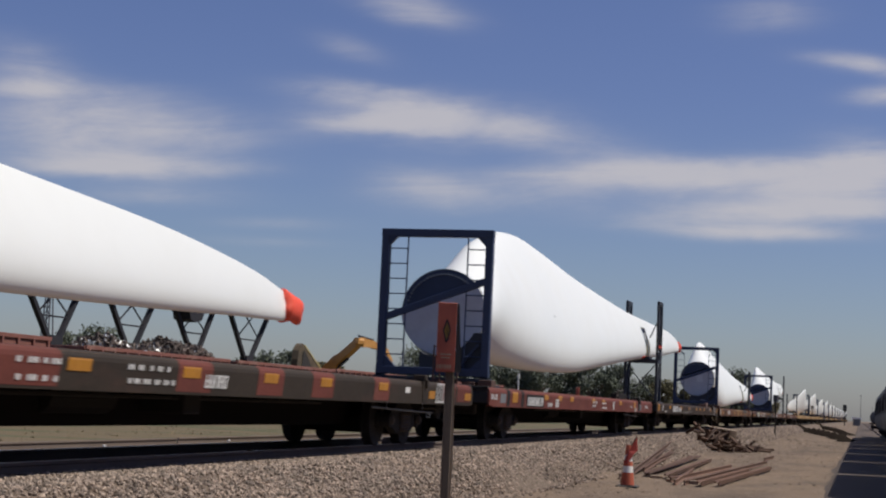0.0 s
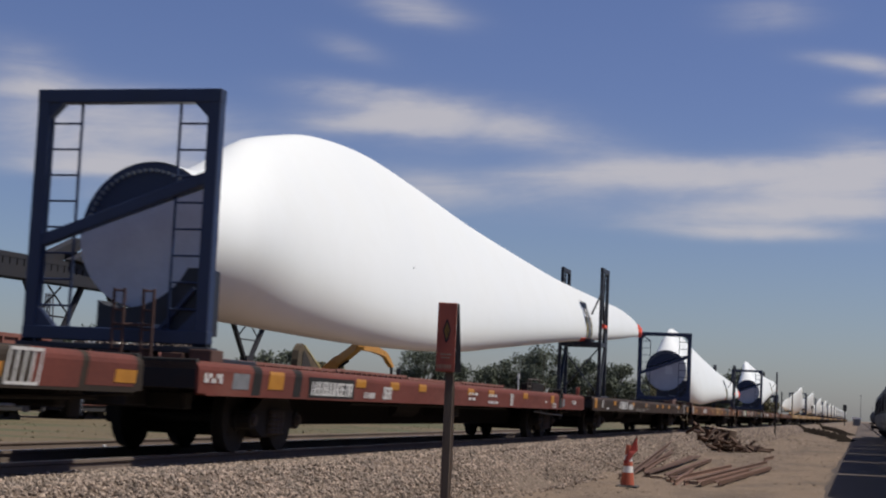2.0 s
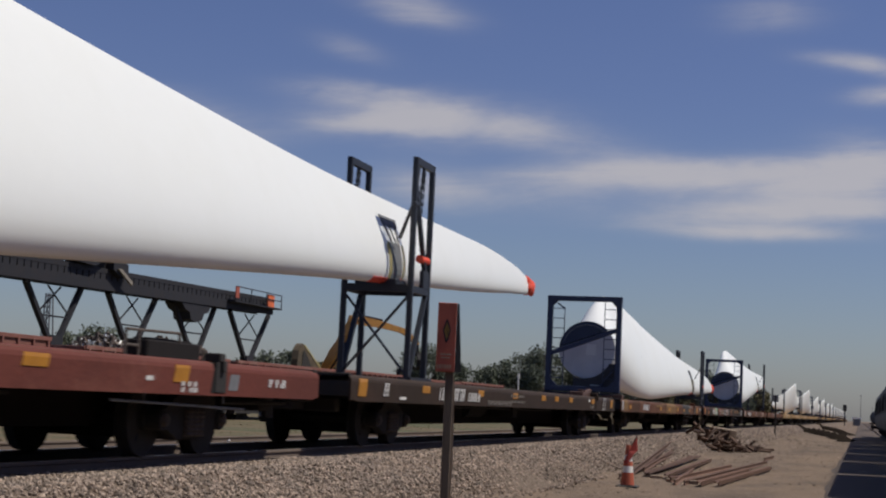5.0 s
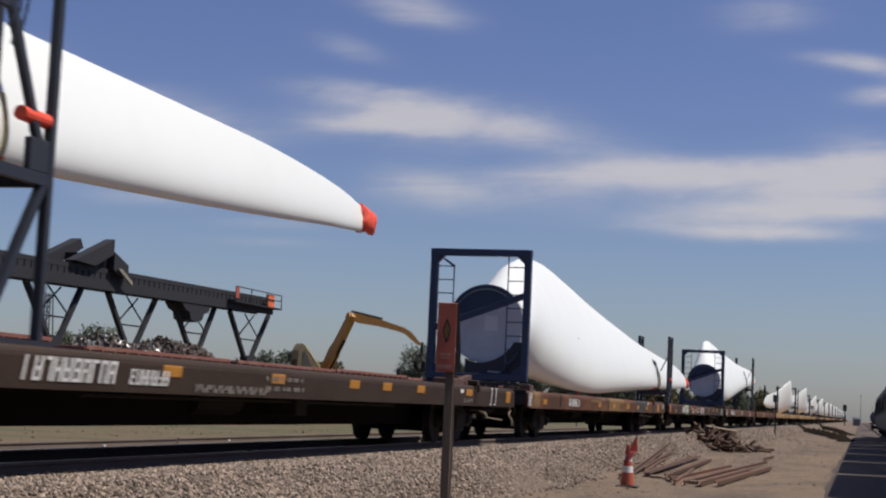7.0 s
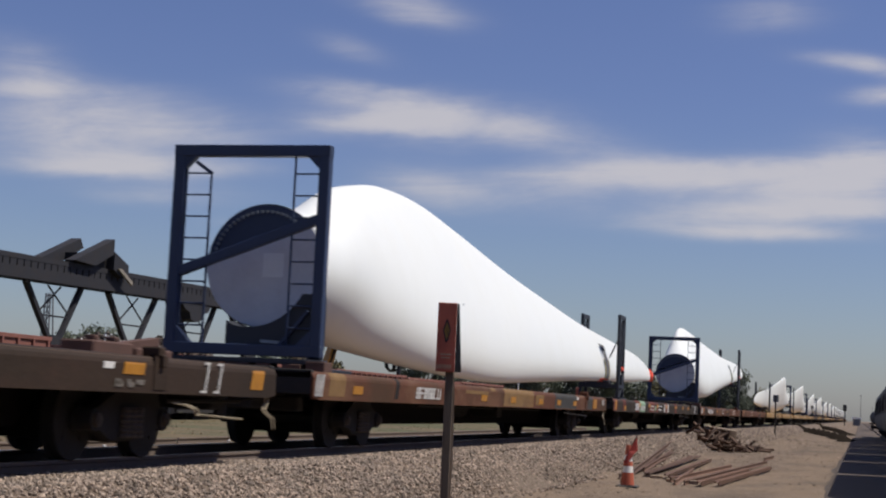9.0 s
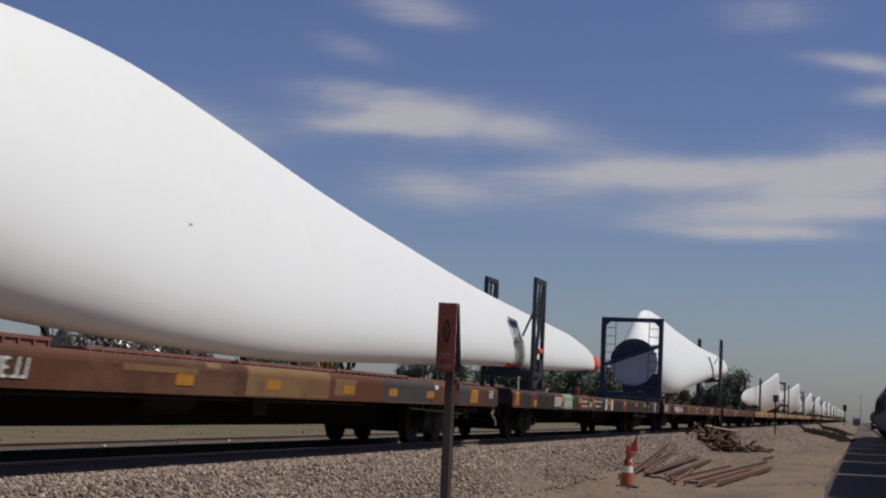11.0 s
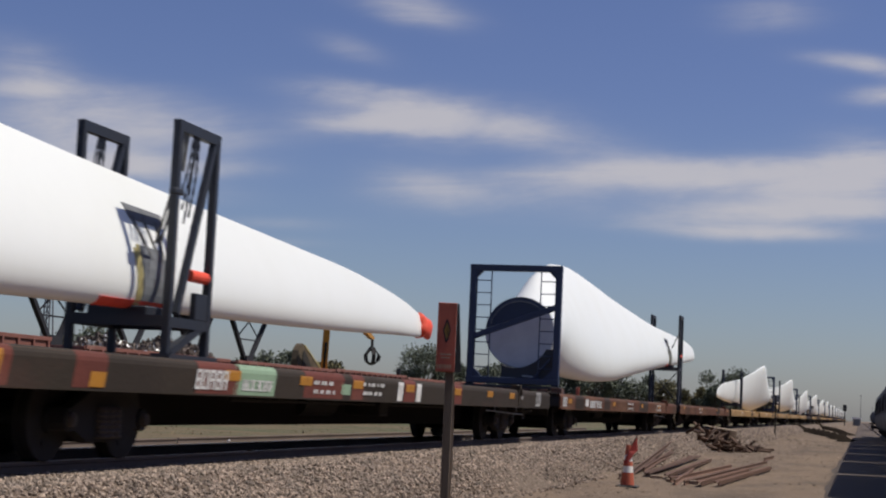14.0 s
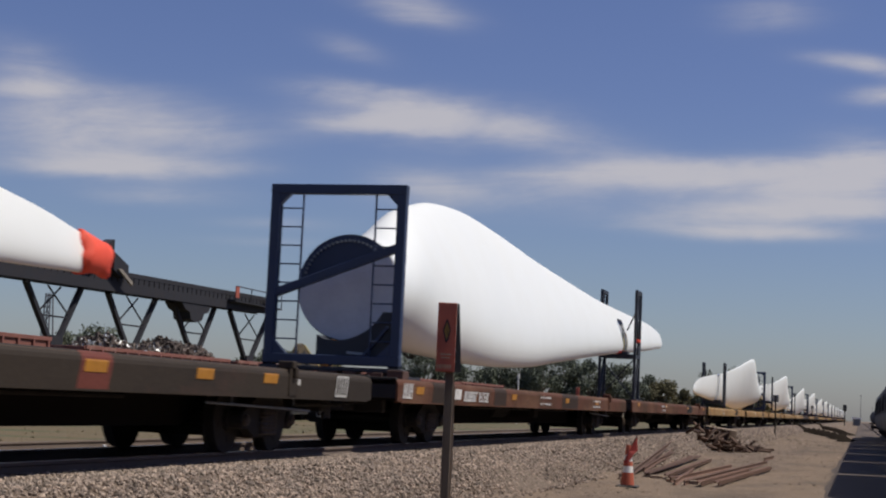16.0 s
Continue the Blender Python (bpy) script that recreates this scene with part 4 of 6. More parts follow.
        for y in (0.15, 0.62):
            box(bm, (1.14, y - 0.05, 1.21), (1.26, y + 0.05, 1.265), 0.01)
        shapes["hitch_box"] = mesh_data("hitch_box", bm)
        # a dark pocket set on the side, with a bracket above the deck
        bm = box(B(), (1.48, -0.17, 0.71), (1.512, 0.17, 1.084))
        box(bm, (1.30, -0.10, 1.08), (1.53, 0.06, 1.19), 0.015)
        box(bm, (1.50, -0.05, 0.96), (1.56, 0.05, 1.10), 0.01)
        shapes["stake_pocket"] = mesh_data("stake_pocket", bm)
        bm = rod(B(), (1.30, 7.45, 0.585), (1.30, 11.3, 0.505), 0.017, seg=6)
        for y in (8.3, 10.6):
            rod(bm, (1.30, y, 0.57), (1.30, y, 0.70), 0.012, seg=6)
        shapes["brake_rod"] = mesh_data("brake_rod", bm)
        shapes["brake_mast"] = mesh_data("brake_mast", bb)

    def put(name, m, mt, lab=""):
        me = shapes[name]
        key = (name, mt.name)
        if key not in CAR_MESH:
            me = me.copy()
            me.materials.clear()
            me.materials.append(mt)
            CAR_MESH[key] = me
        o = new(name, CAR_MESH[key])
        o.parent, o.matrix_basis = car, shift @ m
        return tagged(o, lab)

    turn = pose(0, 0, 0, 0, 0, 180)
    put("deck", Matrix(), mat if colour == "tan" else M_DECK, "worn steel deck")
    put("side_sill", Matrix(), mat)
    put("side_sill", turn, mat)
    put("centre_sill", Matrix(), M_UNDER, "deep centre sill, darkened for the shade under the car")
    for m in (Matrix(), turn):
        # end sills take dark steel instead of car paint, their shaded face coloured in
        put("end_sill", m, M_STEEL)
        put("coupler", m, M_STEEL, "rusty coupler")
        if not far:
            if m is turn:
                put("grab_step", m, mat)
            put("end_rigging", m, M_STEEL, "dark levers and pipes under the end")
            put("air_hose", m, M_WEB if colour == "brown" else M_STEEL, "pale yellow air hose" if colour == "brown" else "black rubber air hose")
            put("hose_fitting", m, M_RUNG, "pale metal hose fitting")
    if colour in ("brown", "mixed") and not far:
        for dy in (0.0, 0.11):
            put("corner_hose", pose(0, dy, 0), M_HOSE, "pale hose hanging under the corner")
            if colour == "brown":
                put("slack_hose", pose(0, dy, 0), M_HOSE, "slack pale hose beside the truck")
    if not far:
        for k in range(9):
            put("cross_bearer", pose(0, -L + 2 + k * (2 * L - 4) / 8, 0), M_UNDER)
        put("brake_gear", Matrix(), M_STEEL)
        if colour == "red":
            put("brake_mast", pose(0.40, -L + 0.45, 0), M_HITCH, "pair of narrow rusty red end ladders")
        put("stake_pocket", pose(0, 10.0, 0), M_STEEL if colour == "red" else mat, "stake pocket with a bracket on top")
        if colour != "brown":
            put("brake_rod", Matrix(), M_RUNG, "pale bare rod under the sill")
    if colour == "red":
        put("winch_box", pose(0, 8.55, 0), M_UNDER, "low dark winch box on the deck")
        put("box_rail", pose(0, 8.55, 0), M_DUST, "thin bent handrail")
    elif colour == "brown":
        put("hitch_box", pose(0, 8.75, 0), M_HITCH, "folded rust-brown trailer hitch on the deck")
    sets = []
    for y in (-9.45, 10.68):
        sets += make_truck(car, y, SHARED)
    # paint marks on the near side: kind, place along the car, height, length, tall
    for kind, y, z, ln, tall in marks:
        bm = B()
        if kind in ("letters", "panel"):
            if kind == "panel":
                part("stencil_panel", box(B(), (1.502, y - ln / 2 - .1, z - tall / 2 - .06), (1.506, y + ln / 2 + .1, z + tall / 2 + .06)), M_DARKPATCH, car)
            k = max(3, round(ln / (tall * 0.85)))
            for i in range(k):
                yy = y - ln / 2 + ln * (i + 0.5) / k
                wv = ln / k * 0.30
                for s in (-1, 1):
                    if RNG.random() < 0.85:
                        box(bm, (1.508, yy + s * wv - wv * 0.36, z - tall / 2), (1.515, yy + s * wv + wv * 0.36, z + tall / 2))
                for s in (-0.85, 0, 0.85):
                    if RNG.random() < 0.6:
                        box(bm, (1.508, yy - wv, z + s * tall / 2 - tall * 0.07), (1.514, yy + wv, z + s * tall / 2 + tall * 0.07))
            lean(bm, z)
            part("lettering", bm, M_LETTER, car, "white stencilled characters")["kind"] = "stuff"
        elif kind == "data":
            # two lines of words too small to read
            for zz in (z + tall / 2, z - tall / 2):
                bm2, at_y = B(), y - ln / 2
                while at_y < y + ln / 2 - 0.08:
                    w = RNG.uniform(0.10, 0.28)
                    for k in range(max(2, int(w / 0.05))):
                        box(bm2, (1.508, at_y + 0.05 * k, zz - 0.028), (1.513, at_y + 0.05 * k + 0.032, zz + 0.028))
                    at_y += w + RNG.uniform(0.04, 0.10)
                lean(bm2, zz)
                part("data_line", bm2, M_FADED if colour == "brown" else M_LETTER, car, "small pale stencilled line")["kind"] = "stuff"
            bm.free()
        elif kind == "bracket":
            for yy in (y - ln / 4, y + ln / 4):
                for a, b in ((yy, z + tall / 2), (yy, z - tall / 2)):
                    box(bm, (1.508, a - ln / 5, b - 0.012), (1.513, a + 0.02, b + 0.012))
                for dy in (0.0, 0.045):
                    box(bm, (1.508, yy - dy - 0.009, z - tall / 2), (1.513, yy - dy + 0.009, z + tall / 2))
            lean(bm, z)
            part("stencil_bracket", bm, M_LETTER, car, "white stencilled bracket lines")["kind"] = "stuff"
        elif kind == "plate":
            box(bm, (1.508, y - ln / 2, z - tall / 2), (1.514, y + ln / 2, z - tall / 2 + .03)), box(bm, (1.508, y - ln / 2, z + tall / 2 - .03), (1.514, y + ln / 2, z + tall / 2))
            for i in range(5):
                yy = y - ln / 2 + ln * i / 4
                box(bm, (1.508, yy - .016, z - tall / 2), (1.514, yy + .016, z + tall / 2))
            lean(bm, z)
            part("stencil_plate", bm, M_LETTER, car, "white outlined inspection stencil")["kind"] = "stuff"
        else:
            mt = {"yellow": M_REFLEX, "green": M_GREENPATCH, "dark": M_DARKPATCH, "white": M_LETTER, "grey": M_PAD, "primer": M_GREYPATCH, "cream": M_CREAM, "red": PAINTS["red"], "brown": PAINTS["brown"], "mixed": PAINTS["mixed"], "tan": PAINTS["tan"]}[kind]
            nm = {"yellow": "reflector", "green": "paint_patch", "dark": "paint_patch", "white": "paint_patch"}.get(kind, "paint_patch")
            bm.free()
            # broad coats of paint reach the rolled top edge
            bm = patch(y - ln / 2, y + ln / 2, z - tall / 2, 1.078 if tall > 0.29 and kind not in ("yellow", "white") else z + tall / 2, {"yellow": 0.009, "white": 0.007, "grey": 0.005}.get(kind, 0.003))
            lean(bm, z)
            part(nm, bm, mt, car, {"yellow": "yellow reflector patch", "green": "pale green paint patch", "dark": "dark paint patch", "white": "white paint patch"}.get(kind, "repainted patch"))
    return car, sets


def mesh_data(name, bm):
    me = bpy.data.meshes.new(name)
    bmesh.ops.recalc_face_normals(bm, faces=bm.faces)
    bm.to_mesh(me)
    bm.free()
    return me


MOVERS = []
YB = 33.513


def make_train():
    looks = {-1: ("olive", "dark brown and red patched flatcar with yellow reflectors"), 0: ("red", "faded boxcar-red steel flatcar with white stencils"), 1: ("brown", "dark mineral brown flatcar with white stencils"),
             2: ("mixed", "patched red-brown flatcar with yellow reflectors"), 3: ("olive", "dark brown flatcar with green and red paint patches"), 4: ("mixed", "faded red flatcar with white stencils")}
    refl = [("yellow", y, 0.95, 0.48, 0.13) for y in (-11.5, -7.4, -3.2, 1.0, 5.2, 9.4, 12.6)]
    Y = lambda z, *ys: [("yellow", y, z, 0.5, 0.13) for y in ys]
    marks = {
        -1: Y(.93, -12.4, -8.6, -6.0, -2.7, .09, 2.7, 4.97, 7.87) + [("red", -4.6, .87, 3.0, .34), ("red", 0.2, .87, 1.0, .34), ("red", 4.85, .87, .95, .34), ("red", 7.8, .87, .85, .34), ("data", -3.5, .86, .9, .17), ("data", -1.0, .87, 1.2, .15), ("red", 2.7, .87, .95, .34), ("letters", .82, .84, .7, .16), ("white", 9.33, .9, .28, .1), ("yellow", 10.95, .84, .4, .14), ("plate", 11.55, .88, .6, .36), ("red", 12.2, .88, 1.0, .36), ("yellow", 13.7, .84, .5, .14), ("red", 13.4, .9, 1.1, .34), ("letters", -11, .86, 1.6, .2)],
        0: Y(.95, -6.85, -4.97, -3.2, .47, 2.33, 5.92) + [("panel", -8.25, .83, 1.9, .2), ("yellow", -10.6, .9, .55, .24), ("grey", -11.86, .86, .55, .2), ("dark", -11.3, .87, .3, .36), ("dark", -9.75, .87, .3, .36), ("data", -12.7, .88, .7, .06), ("letters", -6.4, .77, .6, .09), ("letters", -5.42, .82, .5, .2), ("data", .6, .86, .6, .1), ("data", 2.53, .83, .95, .14), ("letters", 4.34, .84, .36, .26), ("yellow", 9.3, .91, .4, .2), ("data", 9.55, .76, .5, .07), ("white", 8.45, .84, .18, .05), ("dark", 10.42, .88, .4, .36), ("grey", 10.9, .84, .3, .2), ("data", 12.4, .86, .6, .05)],
        1: Y(.93, -8.8, -4.5, -1.08, 2.28, 4.04, 6.15, 9.8) + [("yellow", -12.6, .89, .42, .28), ("letters", -11.3, .88, .3, .22), ("white", -10.3, .75, .4, .05), ("letters", -6.9, .87, 1.95, .24), ("letters", -5.1, .84, 1.0, .17), ("data", -2.6, .75, 2.5, .04), ("data", -.8, .86, 1.5, .13), ("white", 9.2, .95, .24, .07), ("data", 9.65, .77, .6, .03), ("bracket", 12.0, .88, .80, .34), ("yellow", 13.45, .89, .42, .25)],
        2: Y(.84, -11.1, -2.44, .47, 3.69, 6.11, 8.5) + [("plate", -12.95, .88, .3, .32), ("cream", -12.1, .88, .75, .3), ("dark", -8.9, .88, .2, .3), ("letters", -6.9, .86, 1.7, .2), ("cream", -3.05, .945, 2.0, .07), ("cream", -1.55, 1.03, .44, .07), ("cream", 1.15, .88, 3.28, .38),
            ("mixed", 2.25, .84, .95, .2), ("cream", 3.55, .87, 1.0, .25), ("primer", 7.2, .87, 3.2, .38), ("dark", 10.45, .87, .3, .38), ("primer", 11.1, .87, .8, .38), ("yellow", 11.94, .86, .6, .27), ("white", 8.95, .98, .22, .08), ("letters", 13.4, .92, .4, .16)],
        3: Y(.93, -6.95, -4.22, -1.81, 1.17, 4.58, 7.4, 9.6) + [("red", -12.75, .87, .8, .36), ("yellow", -12.7, .88, .34, .3), ("red", -10.75, .87, .7, .34), ("yellow", -10.6, .79, .34, .16), ("red", -7.4, .87, 1.3, .36), ("letters", -7.62, .86, 1.0, .24), ("green", -6.15, .87, 1.42, .36), ("letters", -6.1, .82, 1.1, .14),
            ("red", -3.4, .87, 1.75, .36), ("data", -3.43, .85, .95, .13), ("green", -2.4, .84, .45, .16), ("red", -1.8, .87, .6, .36), ("data", -1.0, .87, 1.1, .14), ("white", .57, .86, .3, .32), ("red", 1.16, .87, .7, .36), ("white", 1.74, .86, .3, .32), ("red", 4.58, .87, .7, .36), ("plate", 12.6, .88, .5, .32), ("white", 10.6, .9, .3, .08)],
        4: Y(.9, -11.8, -3.77, 3.0, 8.0) + [("letters", -7.45, .85, 2.2, .2), ("brown", -10.2, .87, 1.4, .36), ("brown", -5.2, .87, 1.2, .36), ("data", 0, .86, 1.4, .16), ("brown", 3.5, .87, 2.4, .36), ("data", 8, .86, 1.4, .16), ("letters", -12.6, .88, .6, .26), ("white", -9.0, .88, .5, .2)],
    }
    for n in range(-1, 37):
        y = YB + 12.525 + CAR_LEN * n
        if n in looks:
            col, lab = looks[n]
            mk = marks[n]
        else:
            col = "mixed" if n == 5 else "tan" if n in (6, 7, 8, 9) else RNG.choice(("tan", "tan", "brown", "mixed"))
            lab = {"tan": "faded yellow flatcar far along the train", "brown": "dark brown flatcar far along the train", "mixed": "patched red-brown flatcar along the train"}[col]
            mk = (refl[::2] + [("data", -4, .86, 1.4, .16), ("dark", 6, .88, 2.0, .3)]) if n < 14 else []
        car, sets = make_car(pose(TRACK, y, 0), col, mk, n > 12, lab)
        MOVERS.append((car, y, 0))
        if n <= 4:
            WHEELSETS.extend((w, i) for i, w in enumerate(sets))
    # root end towards the camera for the first four blades, away from it for the rest
    loads = [(YB - 57.48, False, 0.0382, True), (YB, False, -0.0016, True), (91.36, False, 0.0349, True), (148.94, False, 0.0005, False)]
    loads += [(148.94 + 111.6 + PERIOD * k, True, 0.039 if k % 2 == 0 else 0.02, False) for k in range(14)]
    firsts = {}
    for y, back, tilt, red in loads:
        rz = 180 if back else 0
        at = pose(TRACK, y, 0, 0, 0, rz)
        drop = {0.0349: 0.0365}.get(tilt, tilt) * 34
        top, seat = 5.37 - drop, 3.02 - drop
        for kind, key, fn in (("blade", (tilt, red), lambda: make_blade(at, tilt, red)), ("root", y == 91.36, lambda: make_root_frame(at, y == 91.36)), ("tip", (tilt, red), lambda: None)):
            if kind == "tip":
                at2 = pose(TRACK, y + (-33.85 if back else 33.85), 0, 0, 0, rz)
                y2 = y + (-33.85 if back else 33.85)
                ob = copy_thing(firsts[kind, key], at2) if (kind, key) in firsts else make_tip_frame(at2, top, seat, tilt)
                MOVERS.append((ob, y2, rz))
            else:
                ob = copy_thing(firsts[kind, key], at) if (kind, key) in firsts else fn()
                MOVERS.append((ob, y, rz))
            firsts.setdefault((kind, key), ob)


# ---- yard beyond the track ----
def make_gondola(y, label, heap, z1=2.36):
    """An open red car of scrap on the far track."""
    g = thing("gondola", label, "gondola car", "scrap gondolas", pose(-32.5, y, 0))
    L, W, z0 = 7.75, 1.5, -0.12
    bm = box(B(), (W - 0.05, -L, z0), (W, L, z1))
    box(bm, (W - 0.08, -L, z1 - 0.14), (W + 0.07, L, z1 + 0.02), 0.01)
    box(bm, (W - 0.08, -L, z0), (W + 0.07, L, z0 + 0.16), 0.01)
    for k in range(14):
        yy = -L + 0.25 + k * (2 * L - 0.5) / 13
        box(bm, (W, yy - 0.07, z0 + .1), (W + 0.10, yy + 0.07, z1 - .1), 0.01)
    s = part("side_wall", bm, M_GONDOLA, g)
    same(s, g, pose(0, 0, 0, 0, 0, 180))
    bm = box(B(), (-W, L - 0.06, z0), (W, L, z1 - 0.03))
    box(bm, (-W, L, z1 - 0.16), (W, L + 0.07, z1 - 0.02), 0.01)
    e = part("end_wall", bm, M_GONDOLA, g)
    same(e, g, pose(0, 0, 0, 0, 0, 180))
    part("floor", box(B(), (-W, -L, z0 - 0.25), (W, L, z0 + 0.02)), M_STEEL, g)
    for y2 in (-5.6, 5.6):
        t = new("truck", SHARED["truck"])
        t.parent, t.matrix_basis = g, pose(0, y2, -1.12)
        for yy in (-0.88, 0.88):
            w = new("wheelset", SHARED["wheel"])
            w.parent, w.matrix_basis = t, pose(0, yy, 0.455)
    if heap:
        # a heap of bent plates and bars that shows above the rim
        rs = random.Random(int(y))
        for mat, count, nm, lab in ((M_SCRAP, 3600, "scrap_heap", "heap of rusty mixed scrap metal"), (M_BRIGHT, 700, "bright_scrap", "pale shiny sheet scrap")):
            V, F = [], []
            for _ in range(count):
                xx = rs.uniform(-W + .2, W - .1)
                yy = max(-L + .3, min(L - .3, rs.gauss(*rs.choice(heap)[:2])))
                hump = sum(h * math.exp(-((yy - c) / w) ** 2) for c, w, h in heap)
                if nm == "bright_scrap" and (hump < 0.3 or yy > 1.4 and rs.random() < 0.75):
                    continue
                c = Vector((xx, yy, z1 - 0.35 + hump * (1 - (xx / W) ** 2 * 0.6) * rs.uniform(0.45, 1.0)))
                m = Euler((rs.uniform(0, 6), rs.uniform(0, 6), rs.uniform(0, 6))).to_matrix()
                s = (rs.uniform(.04, .20), rs.uniform(.03, .10), rs.uniform(.012, .04))
                i = len(V)
                for sx in (-1, 1):
                    for sy in (-1, 1):
                        for sz in (-1, 1):
                            V.append(c + m @ Vector((sx * s[0], sy * s[1], sz * s[2] + sx * sx * 0.02)))
                F += [tuple(i + k for k in f) for f in ((0, 1, 3, 2), (4, 6, 7, 5), (0, 4, 5, 1), (2, 3, 7, 6), (0, 2, 6, 4), (1, 5, 7, 3))]
            h = raw(nm, V, F, mat)
            h.matrix_basis = pose(-32.5, y, 0)
            tagged(h, lab + " in the gondola", "scrap metal", kind="stuff")
    return g


def make_conveyor():
    X = -42.0
    c = thing("belt_conveyor", "long dark steel belt conveyor on slanting trestle legs", "conveyor")
    y0, y1 = 30.0, 107.4
    zt = lambda y: 7.21 + (y - 70.6) * 0.0102
    # truss girder of two side plates with a dotted upper rail
    for sx in (-0.6, 0.6):
        bm = prism(B(), [(y0, zt(y0) - 1.30), (y1, zt(y1) - 1.18), (y1, zt(y1) - 0.62), (y0, zt(y0) - 0.62)], 0, X + sx - 0.05, X + sx + 0.05)
        part("girder", bm, M_DARKWOOD, c, "dark steel girder")
        part("upper_rail", beam(B(), (X + sx, y0, zt(y0) - 0.14), (X + sx, y1 - 1, zt(y1) - 0.14), 0.10, 0.27), M_DARKWOOD, c)
        post = None
        for k in range(110):
            y = y0 + 0.7 * k + 1.0
            if y > y1 - 1.5:
                break
            if post is None:
                post = part("idler_post", box(B(), (-0.03, -0.29, 0), (0.03, 0.29, 0.46)), M_DARKWOOD, c)
                post.matrix_basis = pose(X + sx, y, zt(y) - 0.64)
            else:
                same(post, c, pose(X + sx, y, zt(y) - 0.64))
    bm = prism(B(), [(y0, zt(y0) - 0.42), (y1, zt(y1) - 0.42), (y1, zt(y1) - 0.36), (y0, zt(y0) - 0.36)], 0, X - 0.5, X + 0.5)
    part("belt", bm, M_DARKWOOD, c, "black rubber belt")
    # V-shaped trestles, narrow at the foot
    for ya, yb, yf in ((64.4, 70.2, 67.4), (73.3, 79.4, 76.6), (82.6, 89.0, 85.9), (91.6, 98.2, 95.2), (100.8, 108.2, 104.5)):
        za, zb = zt(ya) - 1.24, zt(yb) - 1.2
        fa, fb, g = yf - 0.55, yf + 0.55, -1.0
        for ytop, yfoot, ztop in ((ya, fa, za), (yb, fb, zb)):
            part("trestle_leg", beam(B(), (X, yfoot, 3.1), (X, ytop, ztop), 0.27, 0.27), M_DARKWOOD, c)
        part("trestle_foot", beam(B(), (X, yf, g), (X, yf, 3.3), 0.5, 1.3), M_DARKWOOD, c)
        p = lambda a, b, s: (X, b + (a - b) * s, 3.1 + (za - 3.1) * s)
        part("trestle_tie", beam(B(), p(ya, fa, 0.42), p(yb, fb, 0.42), 0.09, 0.09), M_DARKWOOD, c)
        q = Vector(p(ya, fa, 0.98)).lerp(Vector(p(yb, fb, 0.98)), 0.62)
        part("trestle_brace", beam(B(), p(ya, fa, 0.46), q, 0.07, 0.07), M_DARKWOOD, c)
        q = Vector(p(ya, fa, 0.98)).lerp(Vector(p(yb, fb, 0.98)), 0.38)
        part("trestle_brace", beam(B(), p(yb, fb, 0.46), q, 0.07, 0.07), M_DARKWOOD, c)
    # feed hopper on top: two sloping side plates and a chute
    hop = part("feed_hopper", prism(B(), [(75.4, 7.30), (79.9, 8.9), (80.3, 8.4), (77.6, 7.25)], 0, X - 1.1, X - 0.5), M_DARKWOOD, c, "sloping steel hopper sides")
    part("hopper_plate", prism(B(), [(76.6, 7.40), (81.1, 9.0), (81.1, 8.15), (79.0, 7.3)], 0, X + 0.4, X + 1.0), M_DARKWOOD, hop)
    part("hopper_chute", prism(B(), [(81.2, 7.3), (81.2, 8.3), (83.0, 7.7), (83.1, 7.1), (82.2, 6.9)], 0, X + 0.2, X + 1.0), M_DARKWOOD, hop, "discharge chute")
    part("hopper_frame", box(B(), (X - 0.5, 78.2, 7.0), (X + 0.5, 81.2, 7.95)), M_STEEL, hop)
    part("chute_lip", prism(B(), [(81.6, 7.35), (82.0, 7.4), (83.5, 6.75), (83.4, 6.55)], 0, X + 1.0, X + 1.12), M_CONCRETE, hop, "pale crushed material on the chute lip")
    # drive box under the girder
    part("drive_box", prism(B(), [(91.6, 6.2), (96.2, 6.2), (95.8, 5.75), (95.2, 5.7), (94.9, 5.25), (94.0, 5.05), (93.1, 5.2), (92.9, 5.65), (92.2, 5.8)], 0, X - 0.6, X + 0.6), M_DARKWOOD, c, "dark drive housing")
    # railed platform at the end
    pl = part("platform", box(B(), (X - 0.9, 98.9, zt(105) - 0.78), (X + 1.2, 107.8, zt(105) - 0.68)), M_DARKWOOD, c)
    for y in (99.0, 101.8, 104.7, 107.7):
        part("rail_post", rod(B(), (X + 1.15, y, zt(105) - 0.7), (X + 1.15, y, 7.85), 0.035, seg=6), M_DARKWOOD, pl)
    for z in (7.4, 7.83):
        part("hand_rail", rod(B(), (X + 1.15, 99.0, z), (X + 1.15, 107.7, z), 0.035, seg=6), M_DARKWOOD, pl)
    part("end_guard", box(B(), (X + 1.0, 105.2, 6.78), (X + 1.1, 106.4, 7.75)), M_ORANGE, pl, "orange guard panel")
    part("side_guard", box(B(), (X + 1.18, 98.8, 7.05), (X + 1.24, 99.4, 7.80)), M_SIGN, pl, "faded red guard panel")


HANDLER = Vector((-49.44, 142.56, 2.81))
